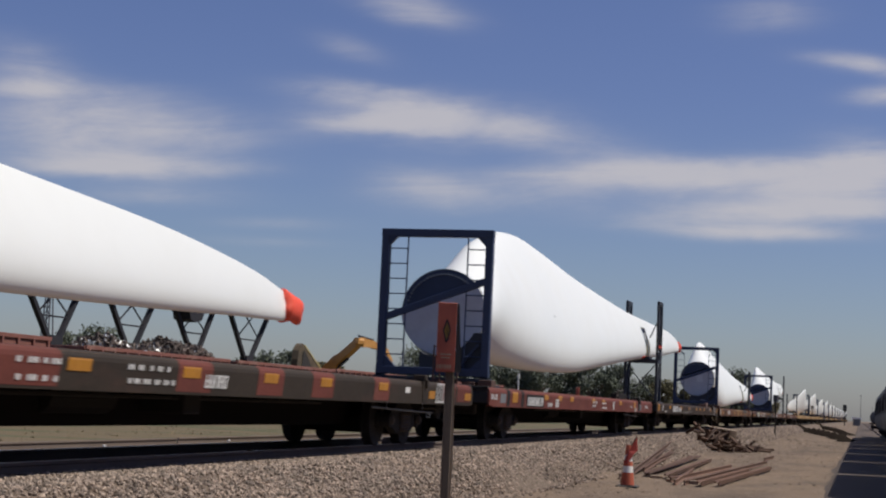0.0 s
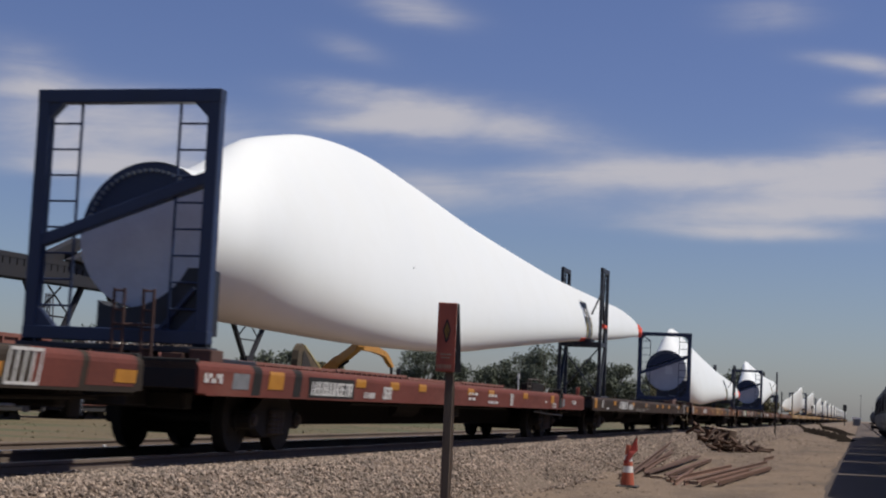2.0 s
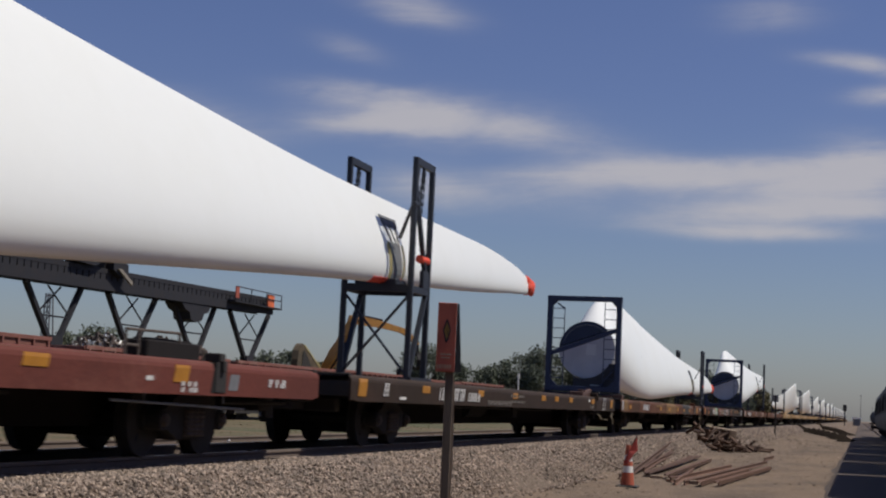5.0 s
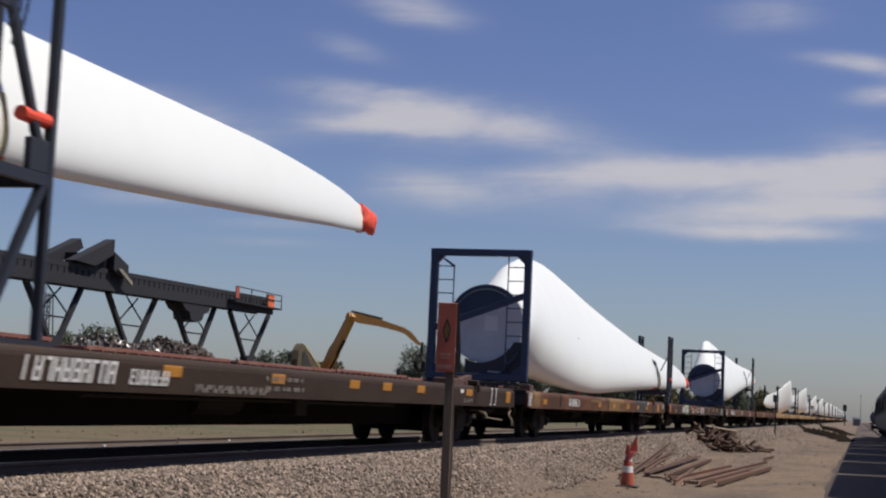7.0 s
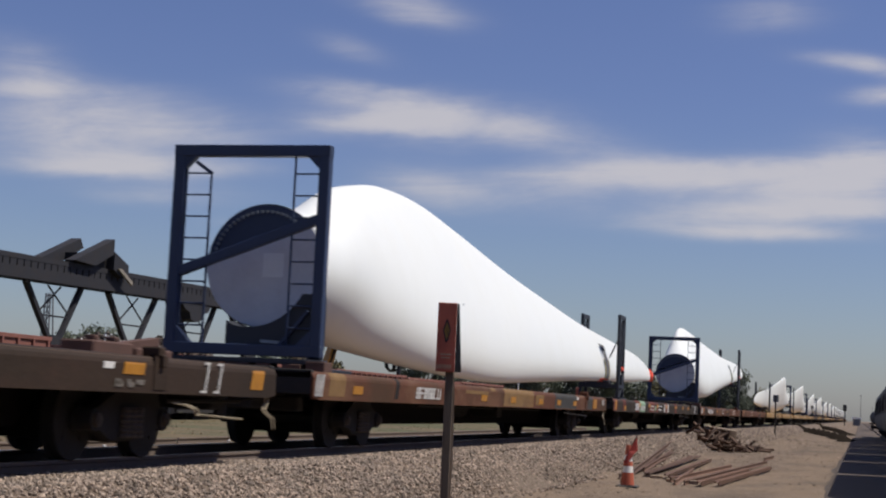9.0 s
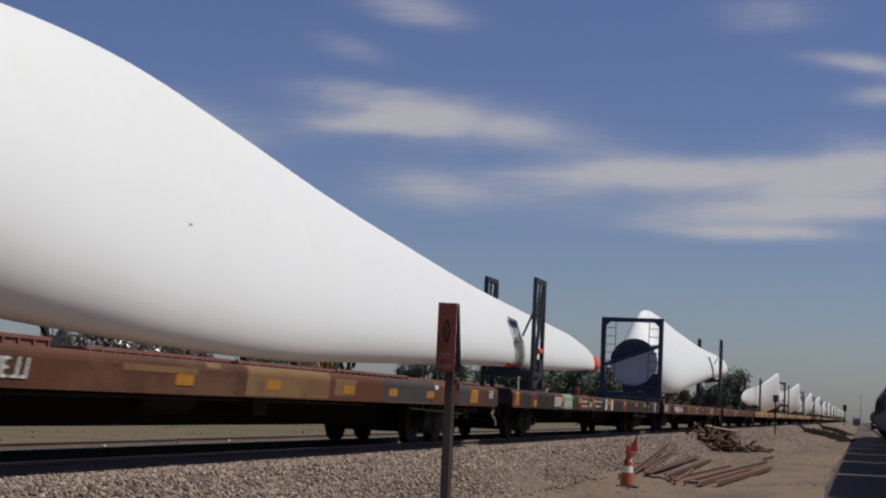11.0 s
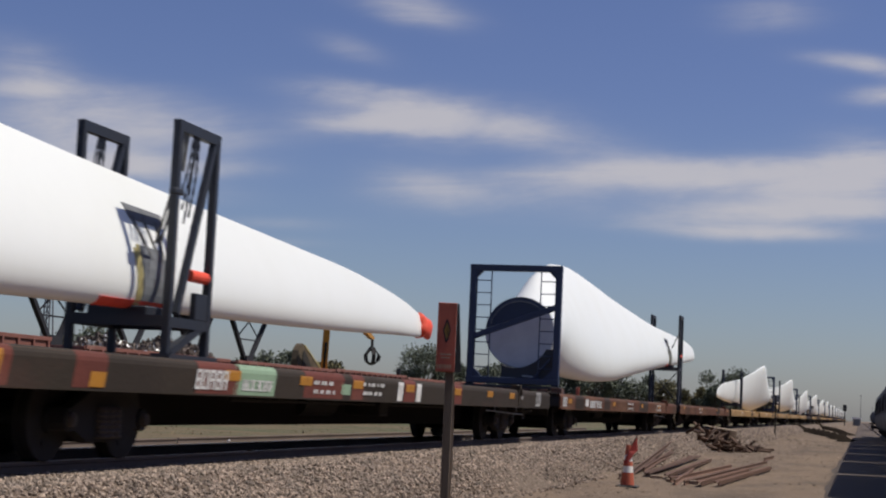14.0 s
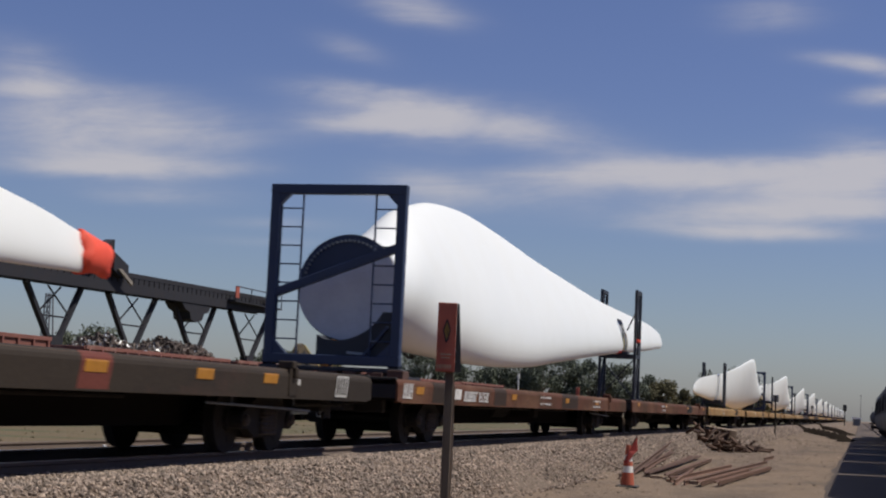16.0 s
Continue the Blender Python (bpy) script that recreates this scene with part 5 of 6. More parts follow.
ARMS = (  # seconds, elbow and end of the arm from the foot of the boom
    (0, (4.55, -3.65, 3.01), (5.68, 3.11, 1.64)), (1, (4.5, -3.86, 2.82), (6.05, 2.8, 1.34)), (2, (4.65, -3.75, 2.73), (5.86, 2.94, 1.08)),
    (3, (3.93, -3.2, 4.18), (6.82, 2.61, 1.55)), (4, (3.73, -2.74, 4.66), (7.51, 2.76, 2.56)), (5.2, (3.42, -2.08, 5.21), (8.76, 2.07, 3.43)),
    (6.4, (3.28, -1.8, 5.4), (9.33, 1.15, 3.51)), (7, (3.18, -2.05, 5.37), (9.57, 0.2, 3.16)), (8, (3.03, -2.33, 5.34), (9.43, -0.1, 2.86)),
    (9.2, (2.68, -3.47, 4.88), (5.12, 2.84, 3.11)), (11.3, (1.95, -4.42, 4.44), (1.45, 2.4, 2.99)), (12.5, (1.82, -4.36, 4.56), (1.97, 2.5, 3.23)),
    (13.2, (1.74, -4.27, 4.67), (2.57, 2.55, 3.35)), (14, (1.58, -4.14, 4.85), (4.0, 2.32, 3.68)), (14.6, (1.64, -3.79, 5.1), (5.48, 1.95, 4.0)),
    (15.2, (2.05, -2.89, 5.53), (6.65, 2.29, 4.49)), (16, (2.44, -1.85, 5.81), (7.86, 2.33, 4.41)))
HANDLER_PARTS = {}


def make_handler():
    h = thing("material_handler", "yellow scrap handling excavator with a hinged boom and grapple", "excavator", at=Matrix.Translation(HANDLER))
    bm = box(B(), (-1.3, -2.4, -1.7), (1.3, 1.6, -0.3), 0.12)
    part("upper_body", bm, M_YELLOW, h)
    part("cab", box(B(), (-1.35, -0.9, -0.9), (-0.4, 0.9, 0.5), 0.08), M_DARKWOOD, h)
    part("pedestal", rod(B(), (0, 0, -3.75), (0, 0, -1.7), 0.9, 0.7, 16), M_DARKWOOD, h)
    L1, L2 = 6.57, 7.0
    boom = part("boom", axis_z([(0, -0.42), (2.6, -0.56), (3.4, -0.40), (L1 - .5, -0.34), (L1 + .3, -0.3), (L1 + .45, 0.05), (L1 + .3, 0.34), (L1 - .5, 0.40), (2.9, 0.46), (2.5, 0.62), (0, 0.42)], 0.30), M_YELLOW, h, "yellow box-section boom")
    part("boom_cylinder", rod(B(), (0.52, 0, 0.8), (0.62, 0, L1 - 2.2), 0.13, seg=10), M_DARKWOOD, boom, "hydraulic cylinder")
    part("boom_hoses", rod(B(), (-0.45, 0.2, 0.8), (-0.42, 0.2, L1 - 0.3), 0.05, seg=6), M_DARKWOOD, boom)
    part("elbow_pin", rod(B(), (0, -0.42, L1), (0, 0.42, L1), 0.34, seg=14), M_YELLOW, boom)
    arm = part("arm", axis_z([(-0.5, -0.3), (0.5, -0.55), (2.6, -0.78), (5.0, -0.86), (5.7, -0.74), (6.4, -0.34), (L2 + 0.1, 0.05), (L2 - 0.15, 0.2), (6.0, -0.05), (5.3, -0.34), (4.7, -0.36), (2.6, -0.12), (0.8, 0.26), (-0.5, 0.25)], 0.24), M_YELLOW, h, "yellow tapering arm")
    part("arm_cylinder", rod(B(), (-0.55, 0, -0.2), (-0.92, 0, 2.8), 0.10, seg=10), M_DARKWOOD, arm, "hydraulic cylinder")
    bm = rod(B(), (0, 0, 0.2), (0, 0, -1.0), 0.14, seg=8)
    rod(bm, (0, 0, -0.9), (0, 0, -1.25), 0.34, 0.42, 12)
    grap = part("grapple", bm, M_STEEL, h, "dark orange-peel grapple")
    for k in range(5):
        a = k * math.tau / 5 + 0.3
        c, s = math.cos(a), math.sin(a)
        pts = ((0.30, -1.15), (0.72, -1.65), (0.62, -2.2), (0.16, -2.55))
        bm = B()
        for (r1, z1), (r2, z2) in zip(pts, pts[1:]):
            beam(bm, (r1 * c, r1 * s, z1), (r2 * c, r2 * s, z2), 0.34, 0.14)
        part("tine", bm, M_STEEL, grap)
    HANDLER_PARTS.update(boom=boom, arm=arm, grapple=grap)
    # the open bucket standing behind
    d = thing("tilted_bucket", "dirty yellow loader bucket tipped on its back", "bucket", at=pose(-50.6, 140.6, 3.0))
    out = [(-2.9, 0.0), (-3.0, 1.0), (-2.75, 1.8), (-2.3, 2.3), (-1.75, 2.5), (-1.1, 2.25), (1.2, 1.25), (3.6, 0.3), (3.6, 0.0)]
    part("bucket_shell", prism(B(), out, 0, -0.3, 0.3), M_YELLOWDIRT, d, "dented dirty yellow shell")
    part("bucket_lip", beam(B(), (0.3, -1.3, 2.36), (0.3, 3.7, 0.28), 0.10, 0.12), M_WEB, d, "worn pale yellow lip")
    # a flat dark plate on the shell stands for the shaded opening
    part("bucket_mouth", prism(B(), [(-1.9, 0.1), (-1.7, 1.7), (-1.3, 1.9), (0.2, 0.9), (0.9, 0.1)], 0, 0.3, 0.36), M_STEEL, d, "flat dark plate drawn as the shaded mouth")
    part("stand", box(B(), (-0.25, -2.6, -4.0), (0.25, 3.2, 0.2)), M_DARKWOOD, d)


def axis_z(outline, half):
    """A profile of (along z, across x) points, extruded in y."""
    return prism(B(), outline, 1, -half, half)


def hang(a, b):
    """A pose at a whose z axis runs to b, with its y axis level."""
    z = (b - a).normalized()
    y = Vector((0, 0, 1)).cross(z).normalized()
    x = y.cross(z)
    return Matrix.Translation(a) @ Matrix((x, y, z)).transposed().to_4x4()


def make_tree(at, height, width, seed, label, dry=False, leaves=1500, size=0.22):
    t = thing("tree", label, "tree", "trees behind the yard", at)
    rs = random.Random(seed)
    bm = rod(B(), (0, 0, -0.3), (rs.uniform(-.2, .2), rs.uniform(-.2, .2), height * 0.5), 0.035 * height, 0.018 * height, 8)
    clumps = []
    for k in range(17):
        a, u = rs.uniform(0, 6.28), rs.random()
        r = width * 0.5 * math.sqrt(rs.random()) * (0.9 - 0.5 * max(0, u - 0.5))
        c = Vector((r * math.cos(a), r * math.sin(a), height * (0.28 + 0.64 * u)))
        clumps.append((c, height * rs.uniform(0.10, 0.19)))
        rod(bm, (0, 0, height * (0.12 + 0.3 * u)), c, 0.012 * height, 0.004 * height, 5)
    part("trunk", bm, M_BARK, t)
    V, F = [], []
    for _ in range(leaves):
        c, r = rs.choice(clumps)
        v = Vector((rs.gauss(0, 1), rs.gauss(0, 1), rs.gauss(0, 0.8)))
        v = v.normalized() * r * (0.35 + 0.75 * rs.random())
        p = c + v
        m = Euler((rs.uniform(0, 6), rs.uniform(0, 6), rs.uniform(0, 6))).to_matrix()
        s = size * rs.uniform(0.6, 1.4)
        i = len(V)
        for q in ((-s, -s * .5, 0), (s * .2, -s * .6, s * .2), (s, 0, 0), (s * .1, s * .6, s * .2), (-s * .8, s * .4, 0)):
            V.append(p + m @ Vector(q))
        F.append((i, i + 1, i + 2, i + 3, i + 4))
    raw("crown", V, F, M_DRYLEAF if dry else M_LEAF, t)
    return t


def make_trees():
    rs = random.Random(21)
    green, dull = "dark green bushy tree behind the yard", "dull olive scrubby tree behind the yard"
    rows = [(-53.5, 193, 8.6, 5.5), (-50.5, 196, 6.8, 5), (-56.5, 196, 5.2, 5), (-44.5, 195, 7.0, 6), (-41.5, 198, 7.8, 6), (-38.8, 196, 9.4, 6.5), (-36.2, 199, 8.0, 6), (-33.0, 198, 7.4, 6),
            (-30.2, 200, 7.2, 5.5), (-27.2, 202, 6.2, 5), (-24.5, 202, 5.4, 5), (-46.8, 201, 5.8, 5), (-21, 206, 4.6, 5), (-17.6, 204, 6.6, 5), (-15.2, 206, 7.2, 5), (-12.5, 212, 5.0, 4)]
    for i, (x, y, h, w) in enumerate(rows):
        make_tree(pose(x, y, lie(x, y)), h, w, 50 + i, green if h > 6 else dull, h < 5.5, 6000, 0.12)
    # hazy clumps behind the scrap cars and further back along the track
    for i, (x, y, h, w) in enumerate(((-97, 184, 8.6, 8), (-93.5, 183, 9.2, 7), (-101, 186, 7.4, 8), (-106, 186, 7, 8), (-88, 185, 7.6, 7), (-84, 186, 7.0, 7), (-74, 188, 7.2, 7), (-70.5, 190, 7.6, 6), (-66, 190, 6.0, 6))):
        make_tree(pose(x, y, lie(x, y)), h, w, 90 + i, dull, i % 3 == 2, 3200, 0.17)
    for i in range(16):
        y = 330 + 38 * i
        x = -26 - 2.6 * i + rs.uniform(-4, 4)
        make_tree(pose(x, y, -1.0), rs.uniform(5, 7.5), rs.uniform(7, 11), 130 + i, "distant dull green tree line", False, 700, 0.5)


def make_grass():
    """Dry grass along the far side of the track."""
    rs = np.random.RandomState(5)
    n = 3000
    x = -16.1 - rs.rand(n) ** 1.6 * 14
    y = rs.uniform(15, 95, n)
    keep = np.array([noise.noise(Vector((a * 0.35, b * 0.2, 1.0))) > -0.25 for a, b in zip(x, y)])
    x, y = x[keep], y[keep]
    V, F = [], []
    for a, b in zip(x, y):
        z = lie(a, b) - 0.02
        h, w = rs.uniform(.02, .08), rs.uniform(.02, .05)
        t = rs.uniform(0, 3.14)
        dx, dy = math.cos(t) * w, math.sin(t) * w
        lx, ly = rs.uniform(-.12, .12, 2)
        i = len(V)
        V += [(a - dx, b - dy, z), (a + dx, b + dy, z), (a + lx, b + ly, z + h)]
        F.append((i, i + 1, i + 2))
    tagged(raw("dry_grass", V, F, M_GRASS), "dry yellow and green grass beyond the track", "grass", kind="stuff")


# ---- near side ----
def make_sign():
    """An orange marker board on a split timber post."""
    s = thing("marker_sign", "weathered orange marker board on a dark timber post", "sign", at=pose(-2.51, 9.68, 0))
    tw = pose(0, 0, 0, 0, 0, 15)
    bm = box(B(), (-0.030, -0.02, -0.98), (0.024, 0.05, 1.02), 0.006)
    p = part("post", bm, M_POST, s)
    p.matrix_basis = tw
    bm = prism(B(), [(-0.98, 0.026), (0.36, 0.040), (0.80, 0.034), (0.94, 0.020), (0.94, 0.012), (-0.98, 0.012)], 1, 0.0, 0.045)
    p = part("post_splint", bm, M_POSTPALE, s, "pale split wooden lath")
    p.matrix_basis = tw
    bm = box(B(), (-0.094, -0.052, 0.915), (0.026, -0.024, 1.352), 0.004)
    board = part("board", bm, M_SIGN, s, "orange painted board with a dark side")
    board.matrix_basis = tw
    p = part("board_side", prism(B(), [(0.915, 0.027), (0.917, 0.068), (1.345, 0.040), (1.352, 0.027)], 1, -0.05, -0.02), M_SIGNBLACK, board, "dark folded edge")
    bm = beam(B(), (-0.034, -0.054, 1.175), (-0.012, -0.054, 1.115), 0.012, 0.003)
    beam(bm, (-0.012, -0.054, 1.175), (-0.034, -0.054, 1.235), 0.012, 0.003)
    for a, b in (((-0.055, 1.175), (-0.034, 1.245)), ((-0.034, 1.245), (-0.012, 1.175)), ((-0.012, 1.175), (-0.034, 1.10)), ((-0.034, 1.10), (-0.055, 1.175))):
        beam(bm, (a[0], -0.0535, a[1]), (b[0], -0.0535, b[1]), 0.008, 0.003)
    part("symbol", bm, M_SIGNBLACK, board, "black diamond symbol")
    part("symbol_fill", prism(B(), [(1.235, -0.034), (1.175, -0.017), (1.11, -0.034), (1.175, -0.050)], 1, -0.0532, -0.0525), M_SIGNYELLOW, board)
    bm = box(B(), (-0.068, -0.054, 1.020), (0.0, -0.0525, 1.030))
    box(bm, (-0.062, -0.054, 1.00), (-0.006, -0.0525, 1.008))
    for k in range(6):
        box(bm, (-0.088 + 0.016 * k, -0.054, 0.935), (-0.079 + 0.016 * k, -0.0525, 0.962))
    part("text_bars", bm, M_POSTPALE, board, "faded unreadable print")


def make_cone():
    c = thing("traffic_cone", "orange and white traffic cone with a red flag, on the dirt", "traffic cone", at=pose(-4.88, 34.7, lie(-4.88, 34.7)))
    part("base", box(B(), (-0.24, -0.22, 0), (0.24, 0.22, 0.04), 0.02), M_SIGNBLACK, c, "dark rubber base")
    r = lambda z: 0.155 - 0.11 * z
    for z0, z1, mat, nm in ((0.05, 0.32, M_CONE, "cone_lower"), (0.32, 0.46, M_WHITE, "white_collar"), (0.46, 0.56, M_CONE, "cone_middle"), (0.56, 0.70, M_WHITE, "white_collar"), (0.70, 0.92, M_CONE, "cone_top")):
        part(nm, rod(B(), (0, 0, z0), (0, 0, z1), r(z0), r(z1), 20), mat, c)
    part("flag_stick", rod(B(), (0.02, 0, 0.80), (0.17, 0, 1.12), 0.012, seg=6), M_POST, c)
    V = [(0.17, -0.03, 1.08), (0.02, -0.10, 0.78), (-0.09, -0.14, 0.52), (0.00, -0.16, 0.50), (0.12, -0.09, 0.72), (0.19, -0.02, 0.80)]
    bm = B()
    a = [bm.verts.new(v) for v in V]
    b = [bm.verts.new((x + .01, y + .03, z)) for x, y, z in V]
    bm.faces.new(a), bm.faces.new(b[::-1])
    for i in range(6):
        j = (i + 1) % 6
        bm.faces.new((a[i], b[i], b[j], a[j]))
    part("flag", bm, M_FLAG, c, "limp red cloth flag")


def make_rail_stack():
    """Old rails and bars left on the dirt."""
    ends = ((-5.35, 37.2, -7.3, 66.0), (-5.75, 44.0, -6.7, 60.0), (-5.1, 40.1, -5.45, 57.3), (-4.6, 39.1, -4.95, 54.5), (-4.3, 37.8, -3.95, 51.7), (-3.85, 36.7, -3.1, 56.8), (-3.55, 36.4, -3.25, 48.1),
            (-3.2, 36.9, -2.75, 50.8), (-5.3, 42.9, -5.9, 58.6), (-4.05, 36.5, -4.5, 45.0), (-5.55, 38.0, -6.5, 58.0), (-3.5, 62.0, -3.3, 65.0))
    for x0, y0, x1, y1 in ends:
        t = thing("old_rail", "short length of rusty old rail lying on dirt", "rail", "old rails on the dirt")
        bm = prism(B(), [(b * 0.72, a * 0.72) for a, b in RAIL_SEC], 1, 0, 1.0)
        n = math.hypot(x1 - x0, y1 - y0)
        z0, z1 = max(lie(x0, y0), -0.97), max(lie(x1, y1), -0.97)
        m = Matrix.Translation((x0, y0, z0 + 0.12)) @ pose(0, 0, 0, math.degrees(math.atan2(z1 - z0, n)), 0, math.degrees(math.atan2(-(x1 - x0), y1 - y0))) @ pose(0, 0, 0, 0, RNG.choice((0, 0, 80, -75)), 0)
        for v in bm.verts:
            v.co.y *= n
        p = part("rail_bar", bm, M_OLDRAIL, t)
        p.matrix_basis = m
    for i, (x, y) in enumerate(((-4.3, 38.2), (-3.75, 37.4), (-4.9, 40.0))):
        t = thing("timber_block", "short grey timber block under old rails", "timber", "timber blocks")
        p = part("block", box(B(), (-0.16, -0.07, 0), (0.16, 0.07, 0.10), 0.01), M_POSTPALE, t)
        p.matrix_basis = pose(x, y, lie(x, y) - 0.02, 0, 0, RNG.uniform(-20, 20))


def make_scrap_pile():
    rs = random.Random(12)
    t = thing("track_parts_pile", "heap of rusty track plates and bent bars on the dirt", "scrap pile")
    for k in range(96):
        u = rs.random()
        x, y = -6.9 + 2.3 * u + rs.uniform(-.35, .35), 71 + 3.5 * u + rs.uniform(-1.2, 1.2)
        hh = 0.82 * math.exp(-((u - 0.28) / 0.28) ** 2) + 0.12
        z = lie(x, y) + rs.random() * hh
        m = Matrix.Translation((x, y, z + 0.05)) @ Euler((rs.uniform(-.8, .8), rs.uniform(-.8, .8), rs.uniform(0, 3.1))).to_matrix().to_4x4()
        if k % 3:
            bm = box(B(), (-rs.uniform(.15, .5), -.06, -.04), (rs.uniform(.15, .6), .06, .04), .008)
        else:
            bm = box(B(), (-.22, -.16, -.03), (.22, .16, .03), .01)
            box(bm, (-.06, -.16, .02), (.06, .16, .09))
        p = part("bar" if k % 3 else "plate", bm, M_RUST, t)
        p.matrix_basis = m
    p = part("spike_keg", rod(B(), (0, 0, 0), (0, 0, .62), .26, .28, 14), M_RUST, t)
    p.matrix_basis = pose(-5.95, 73.2, lie(-5.95, 73.2) + .15, 14, 10)
    p = part("box_panel", box(B(), (-.62, -.3, 0), (.62, .3, .05), .01), M_POSTPALE, t, "pale battered panel")
    p.matrix_basis = pose(-6.05, 72.4, lie(-6.05, 72.4) + .98, 4, 7, 20)
    p = part("timber_block", box(B(), (-.2, -.15, 0), (.2, .15, .42), .02), M_POSTPALE, t, "pale split timber block")
    p.matrix_basis = pose(-5.66, 73.0, lie(-5.66, 73.0) + .55, 5, 8, 30)
    p = part("timber_prop", box(B(), (-.22, -.18, 0), (.22, .18, .62), .02), M_RUST, t)
    p.matrix_basis = pose(-5.66, 73.0, lie(-5.66, 73.0) - .03, 0, 3, 10)
    for i, (x, y, rz) in enumerate(((-4.9, 77, 70), (-4.6, 78.4, 60), (-5.1, 75.8, 95), (-4.75, 79.4, 30))):
        p = part("angle_bar", box(B(), (-.8, -.05, 0), (.8, .05, .10)), M_RUST, t)
        p.matrix_basis = pose(x, y, lie(x, y) + .02, 0, rs.uniform(-8, 8), rz)


def make_hopper_car(y, shape, i):
    """Parked freight cars beside the camera, whose shade falls over the dirt."""
    g = thing("parked_hopper_car", "grey round-sided hopper car parked on the siding", "hopper car", "parked hopper cars", pose(3.05, y, -0.72))
    L = 7.3
    if shape == "tank":
        bm = B()
        # rounded sides and a flat running roof
        half = [(0.0, 0.75), (1.1, 0.75), (1.5, 0.95), (1.62, 1.6), (1.62, 2.7), (1.60, 3.25), (1.52, 3.62), (1.25, 3.82), (0.8, 3.9), (0.0, 3.93)]
        sec = half + [(-x, z) for x, z in half[-2:0:-1]]
        rings = []
        for yy, k in ((-L, 0.90), (-L + .12, 0.97), (-L + .35, 1.0), (L - .35, 1.0), (L - .12, 0.97), (L, 0.90)):
            rings.append([bm.verts.new((x * k, yy, 2.8 + (z - 2.8) * k)) for x, z in sec])
        m = len(sec)
        for r1, r2 in zip(rings, rings[1:]):
            for k in range(m):
                bm.faces.new((r1[k], r1[(k + 1) % m], r2[(k + 1) % m], r2[k]))
        bm.faces.new(rings[0]), bm.faces.new(rings[-1])
        part("hull", bm, M_TANK, g, "grey round-sided hopper body", True)
        part("roof_walk", box(B(), (-0.35, -L + .2, 3.93), (0.35, L - .2, 3.99)), M_STEEL, g)
        for yy in (-4.8, -1.6, 1.6, 4.8):
            part("side_rib", prism(B(), [(1.2, 1.25), (1.55, 1.58), (2.2, 1.66), (2.7, 1.66), (3.25, 1.62), (3.25, 1.55), (2.2, 1.55), (1.2, 1.1)], 1, yy - .06, yy + .06), M_STEEL, g)
            part("side_rib", prism(B(), [(1.2, -1.25), (1.55, -1.58), (2.2, -1.66), (2.7, -1.66), (3.25, -1.62), (3.25, -1.55), (2.2, -1.55), (1.2, -1.1)], 1, yy - .06, yy + .06), M_STEEL, g)
    else:
        part("low_load", rod(B(), (0, -L + .3, 2.2), (0, L - .3, 2.2), 1.25, seg=24), M_TANK, g, "dark cylindrical tank", True)
    part("underframe", box(B(), (-1.3, -L - 0.2, 0.95), (1.3, L + 0.2, 1.22), 0.02), M_STEEL, g)
    for yy in (-L + 1.6, L - 1.6):
        t = new("truck", SHARED["truck"])
        t.parent, t.matrix_basis = g, pose(0, yy, 0.02)
        for y2 in (-0.88, 0.88):
            w = new("wheelset", SHARED["wheel"])
            w.parent, w.matrix_basis = t, pose(0, y2, 0.455)


def bed_edge(y):
    return -0.62 + 0.30 * min(1.0, max(0.0, (y - 60) / 80))


def make_siding():
    s = thing("siding_track", "rusty siding rails beside the dirt", "railway track", kind="structure")
    for side in (-0.755, 0.755):
        rail_mesh(3.05 + side, -0.70, -60, 1200, "rail", s)
    ys = [-60.0] + [5.0 * i for i in range(60)] + [320, 450, 700, 1200]
    V = [p for y in ys for p in ((bed_edge(y) - 0.26 + 0.12 * noise.noise(Vector((3.0, y * 0.23, 0))), y, -0.99), (bed_edge(y) + 0.10 * noise.noise(Vector((7.0, y * 0.3, 0))), y, -0.875), (6.5, y, -0.875), (7.2, y, -1.05))]
    F = [(4 * j + i, 4 * j + i + 1, 4 * j + i + 5, 4 * j + i + 4) for j in range(len(ys) - 1) for i in range(3)]
    tagged(raw("siding_bed", V, F, M_CINDER), "dark cinder bed under the siding", "track bed", kind="structure")
    for k in range(12):
        make_hopper_car(-20.95 + 15.65 * k, "tank", k)
    for k in (12, 20):
        make_hopper_car(-20.95 + 15.65 * k, "flat", k)


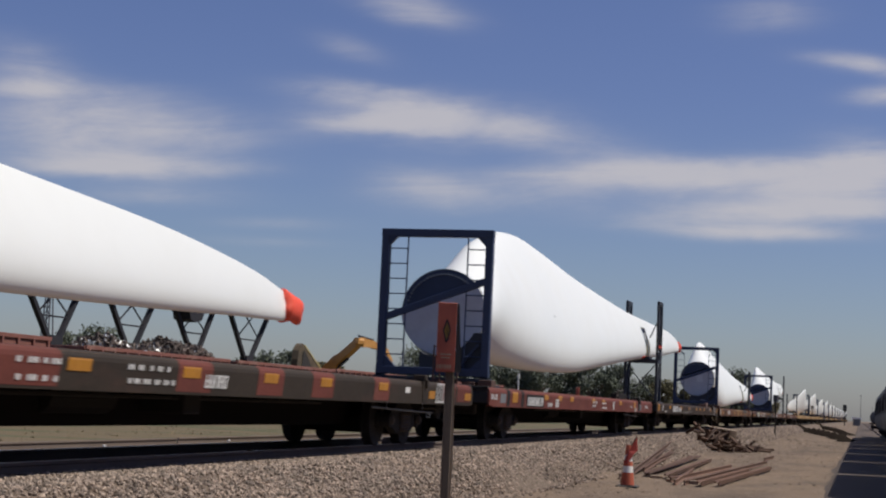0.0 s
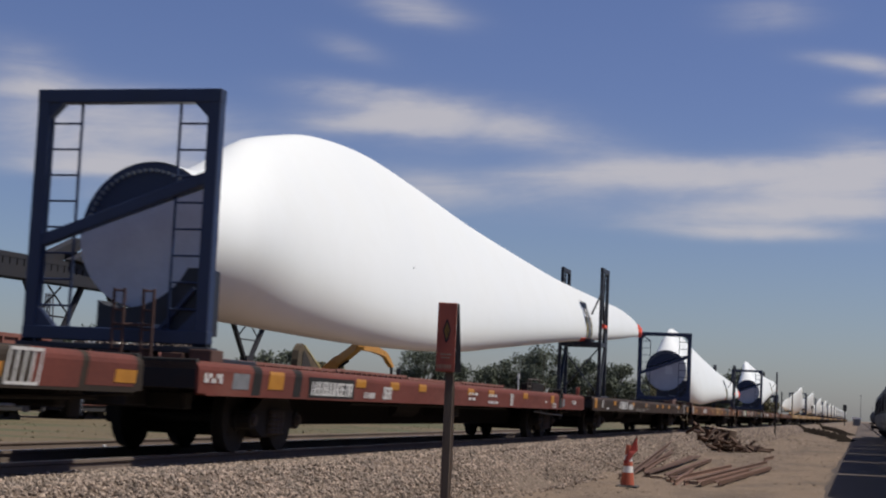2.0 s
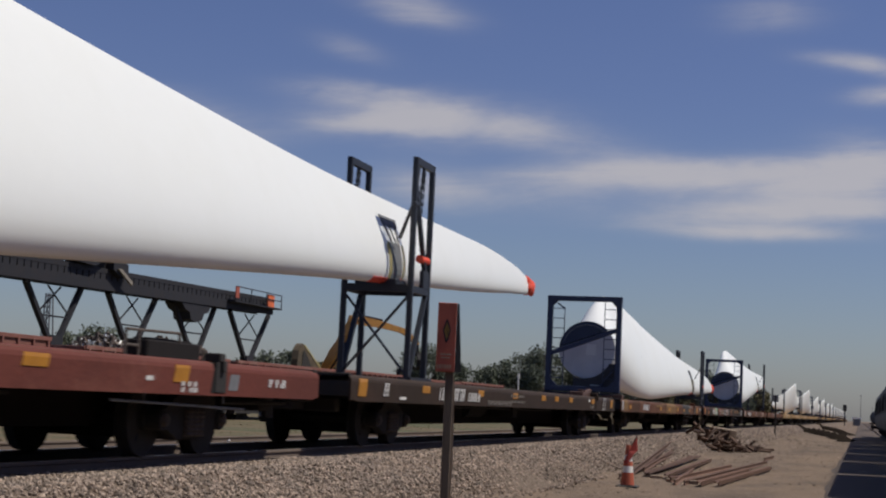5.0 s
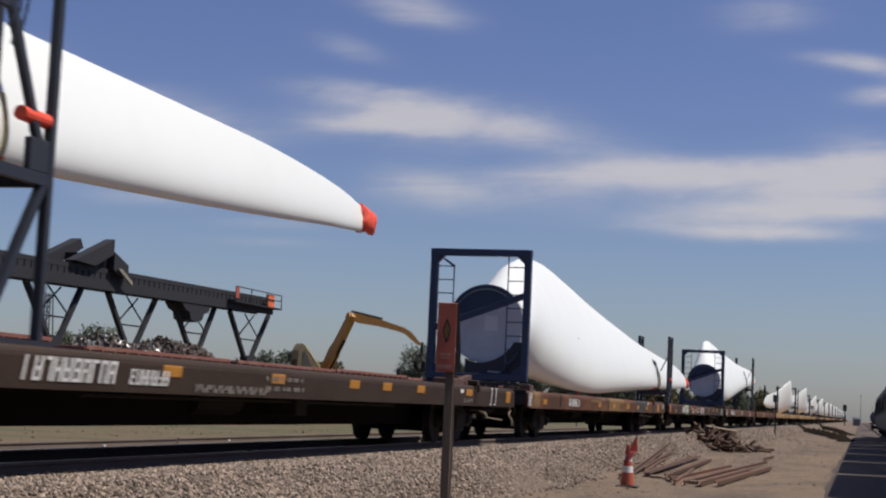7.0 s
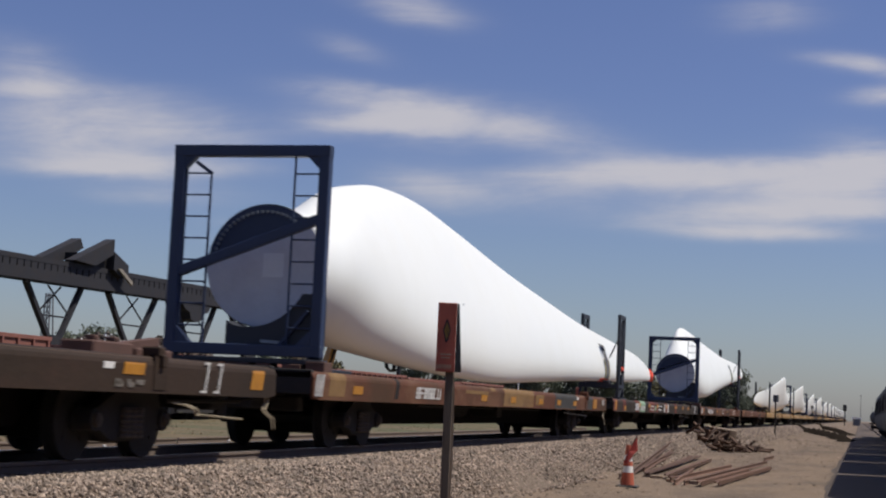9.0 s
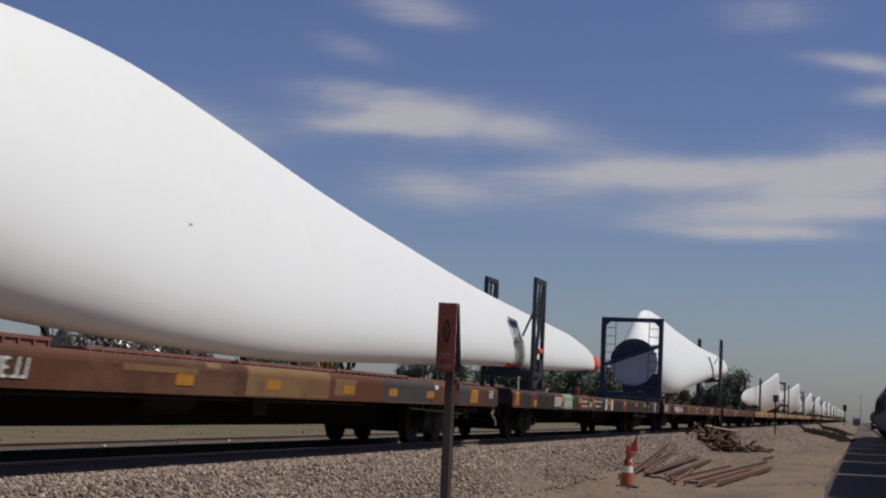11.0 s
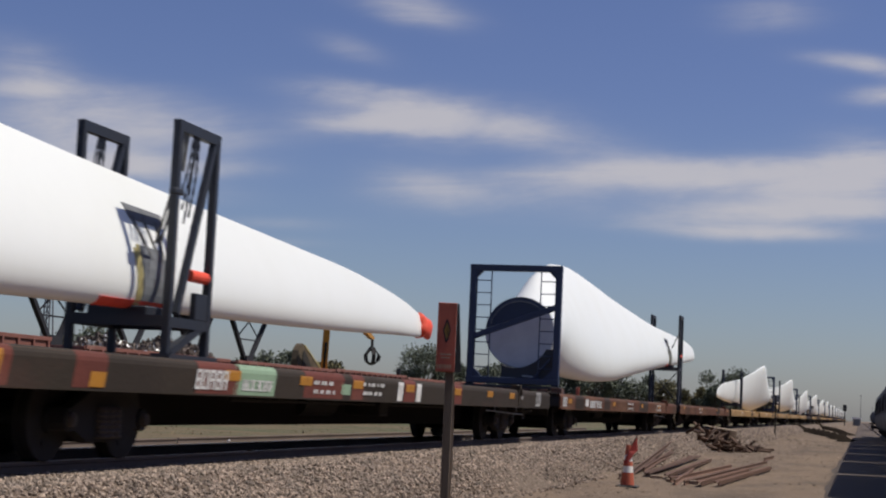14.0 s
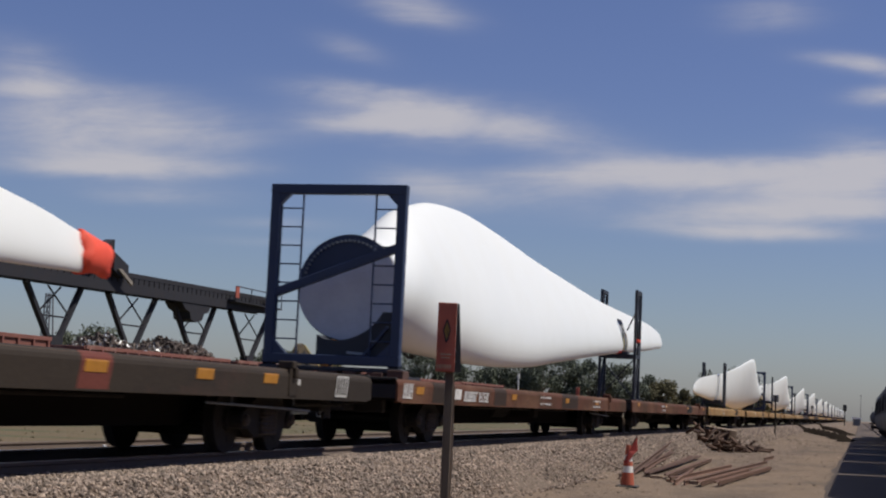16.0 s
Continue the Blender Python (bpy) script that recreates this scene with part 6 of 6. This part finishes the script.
def make_far():
    """Poles, a signal, a pale shed and small posts in the distance."""
    for x, y, h in ((-6.5, 129.0, 3.3), (-8.2, 290, 3.4)):
        t = thing("track_post", "thin dark steel post beside the track", "post", "track posts", pose(x, y, lie(x, y)))
        part("pole", rod(B(), (0, 0, -0.1), (0, 0, h), 0.06, seg=8), M_STEEL, t)
        part("post_plate", box(B(), (-0.22, -0.03, h - 0.55), (0.22, 0.0, h)), M_PAD, t)
    t = thing("signal_mast", "dark railway signal mast with round head", "signal", at=pose(-4.6, 520, -0.95))
    part("mast", rod(B(), (0, 0, 0), (0, 0, 5.6), 0.16, seg=8), M_STEEL, t)
    part("signal_head", box(B(), (-0.6, -0.3, 4.6), (0.6, 0.2, 6.6), 0.2), M_SIGNBLACK, t)
    t = thing("equipment_cabinet", "pale grey trackside equipment cabinet", "cabinet", at=pose(-1.0, 560, -0.95))
    part("cabinet_body", box(B(), (-1.2, 0, 0), (1.2, 2, 2.2), .05), M_FELT, t)
    part("cabinet_roof", box(B(), (-1.6, -.3, 2.2), (1.6, 2.3, 2.8)), M_WHITE, t, "bright pale roof")
    for i, (x, y, h) in enumerate(((0.4, 760, 14), (6.0, 820, 9), (8.5, 900, 9), (12, 1000, 10), (9.5, 980, 8))):
        t = thing("utility_pole", "distant timber utility pole with a cross arm", "utility pole", "utility poles", pose(x, y, -0.95))
        part("pole", rod(B(), (0, 0, 0), (0, 0, h), 0.13, 0.09, 8), M_POLE, t)
        part("cross_arm", box(B(), (-0.7, -.06, h - .7), (0.7, .06, h - .6)), M_POLE, t)
    for x, y, h in ((-39.6, 187, 6.4),):
        t = thing("white_pipe_post", "white standing pipe among the trees", "post", at=pose(-25.2, 118, -0.95))
        part("pipe", rod(B(), (0, 0, 0), (0, 0, 3.75), 0.045, seg=8), M_WHITE, t)
        part("pipe_head", rod(B(), (0, 0, 3.7), (0, 0, 4.05), 0.09, seg=8), M_WHITE, t)
    t = thing("red_marker_post", "faded red marker panel on a short post by the trees", "marker", at=pose(-20.7, 118.6, -0.95))
    part("panel", box(B(), (-0.13, -.05, 2.5), (0.13, .05, 3.2), .03), M_SIGN, t)
    part("post", rod(B(), (0, 0, 0), (0, 0, 2.5), .05, seg=6), M_STEEL, t)
    t = thing("dark_vent_post", "dark pipe vent in the scrap yard", "post", at=pose(-42.5, 144.3, -0.95))
    part("pipe", rod(B(), (0, 0, 0), (0, 0, 4.6), 0.2, seg=10), M_DARKWOOD, t)
    t = thing("lattice_tower", "slim grey lattice tower behind the conveyor", "tower", at=pose(-114.8, 207.5, -1.0))
    z1 = 14.8
    for sx, sy in ((-1, -1), (1, -1), (1, 1), (-1, 1)):
        part("tower_leg", beam(B(), (sx * 1.0, sy * 1.0, 0), (sx * .35, sy * .35, z1), .16, .16), M_PAD, t)
    for k in range(9):
        z, z2 = k * z1 / 9, (k + 1) * z1 / 9
        w, w2 = 1 - .65 * k / 9, 1 - .65 * (k + 1) / 9
        part("tower_brace", beam(B(), (-w, -w, z), (w2, -w2, z2), .1, .1), M_PAD, t)
        part("tower_brace", beam(B(), (w, -w, z), (-w2, -w2, z2), .1, .1), M_PAD, t)


# ---- building ----
make_ground()
make_bed()
make_track()
make_litter()
make_white_stones()
make_train()
for gy, top, heap in ((32.7, 2.4, None), (48.6, 2.52, None), (67.05, 2.34, ((-3.5, 1.2, .95), (.4, .6, .65), (2.9, 1.2, 1.12), (5.4, 1.1, 1.02))), (83.6, 2.34, None), (99.4, 2.4, None), (115.2, 2.3, None), (131.0, 2.38, None)):
    make_gondola(gy, "faded red gondola car" + (" heaped with mixed scrap" if heap else " with no load showing"), heap, top)
make_conveyor()
make_handler()
make_trees()
make_grass()
make_sign()
make_cone()
make_rail_stack()
make_scrap_pile()
make_siding()
make_far()


def motions():
    """All that moves: the train with its loads and wheels, and the arm of the scrap handler."""
    times = [0.0, 1 / 30] + [float(i) for i in range(1, 16)] + [16 - 1 / 30, 16.0]
    gone = lambda t: SPEED * t - SLOWING * t * t
    for ob, y, rz in MOVERS:
        walk(ob, [(t, pose(TRACK, y - gone(t), 0, 0, 0, rz)) for t in times])
    steps = [i / 15 for i in range(241)]
    for w, i in WHEELSETS:
        yy = -0.88 if i % 2 == 0 else 0.88
        walk(w, [(t, pose(0, yy, 0.455, math.degrees(gone(t) / 0.455) % 360.0)) for t in steps])
    boom, arm, grap = [], [], []
    for t, e, a in ARMS:
        e, a = Vector(e), Vector(a)
        boom.append((t, hang(Vector((0, 0, 0)), e)))
        arm.append((t, hang(e, a)))
        grap.append((t, pose(a.x, a.y, a.z, 0, 0, 0)))
    walk(HANDLER_PARTS["boom"], boom)
    walk(HANDLER_PARTS["arm"], arm)
    walk(HANDLER_PARTS["grapple"], grap)


motions()
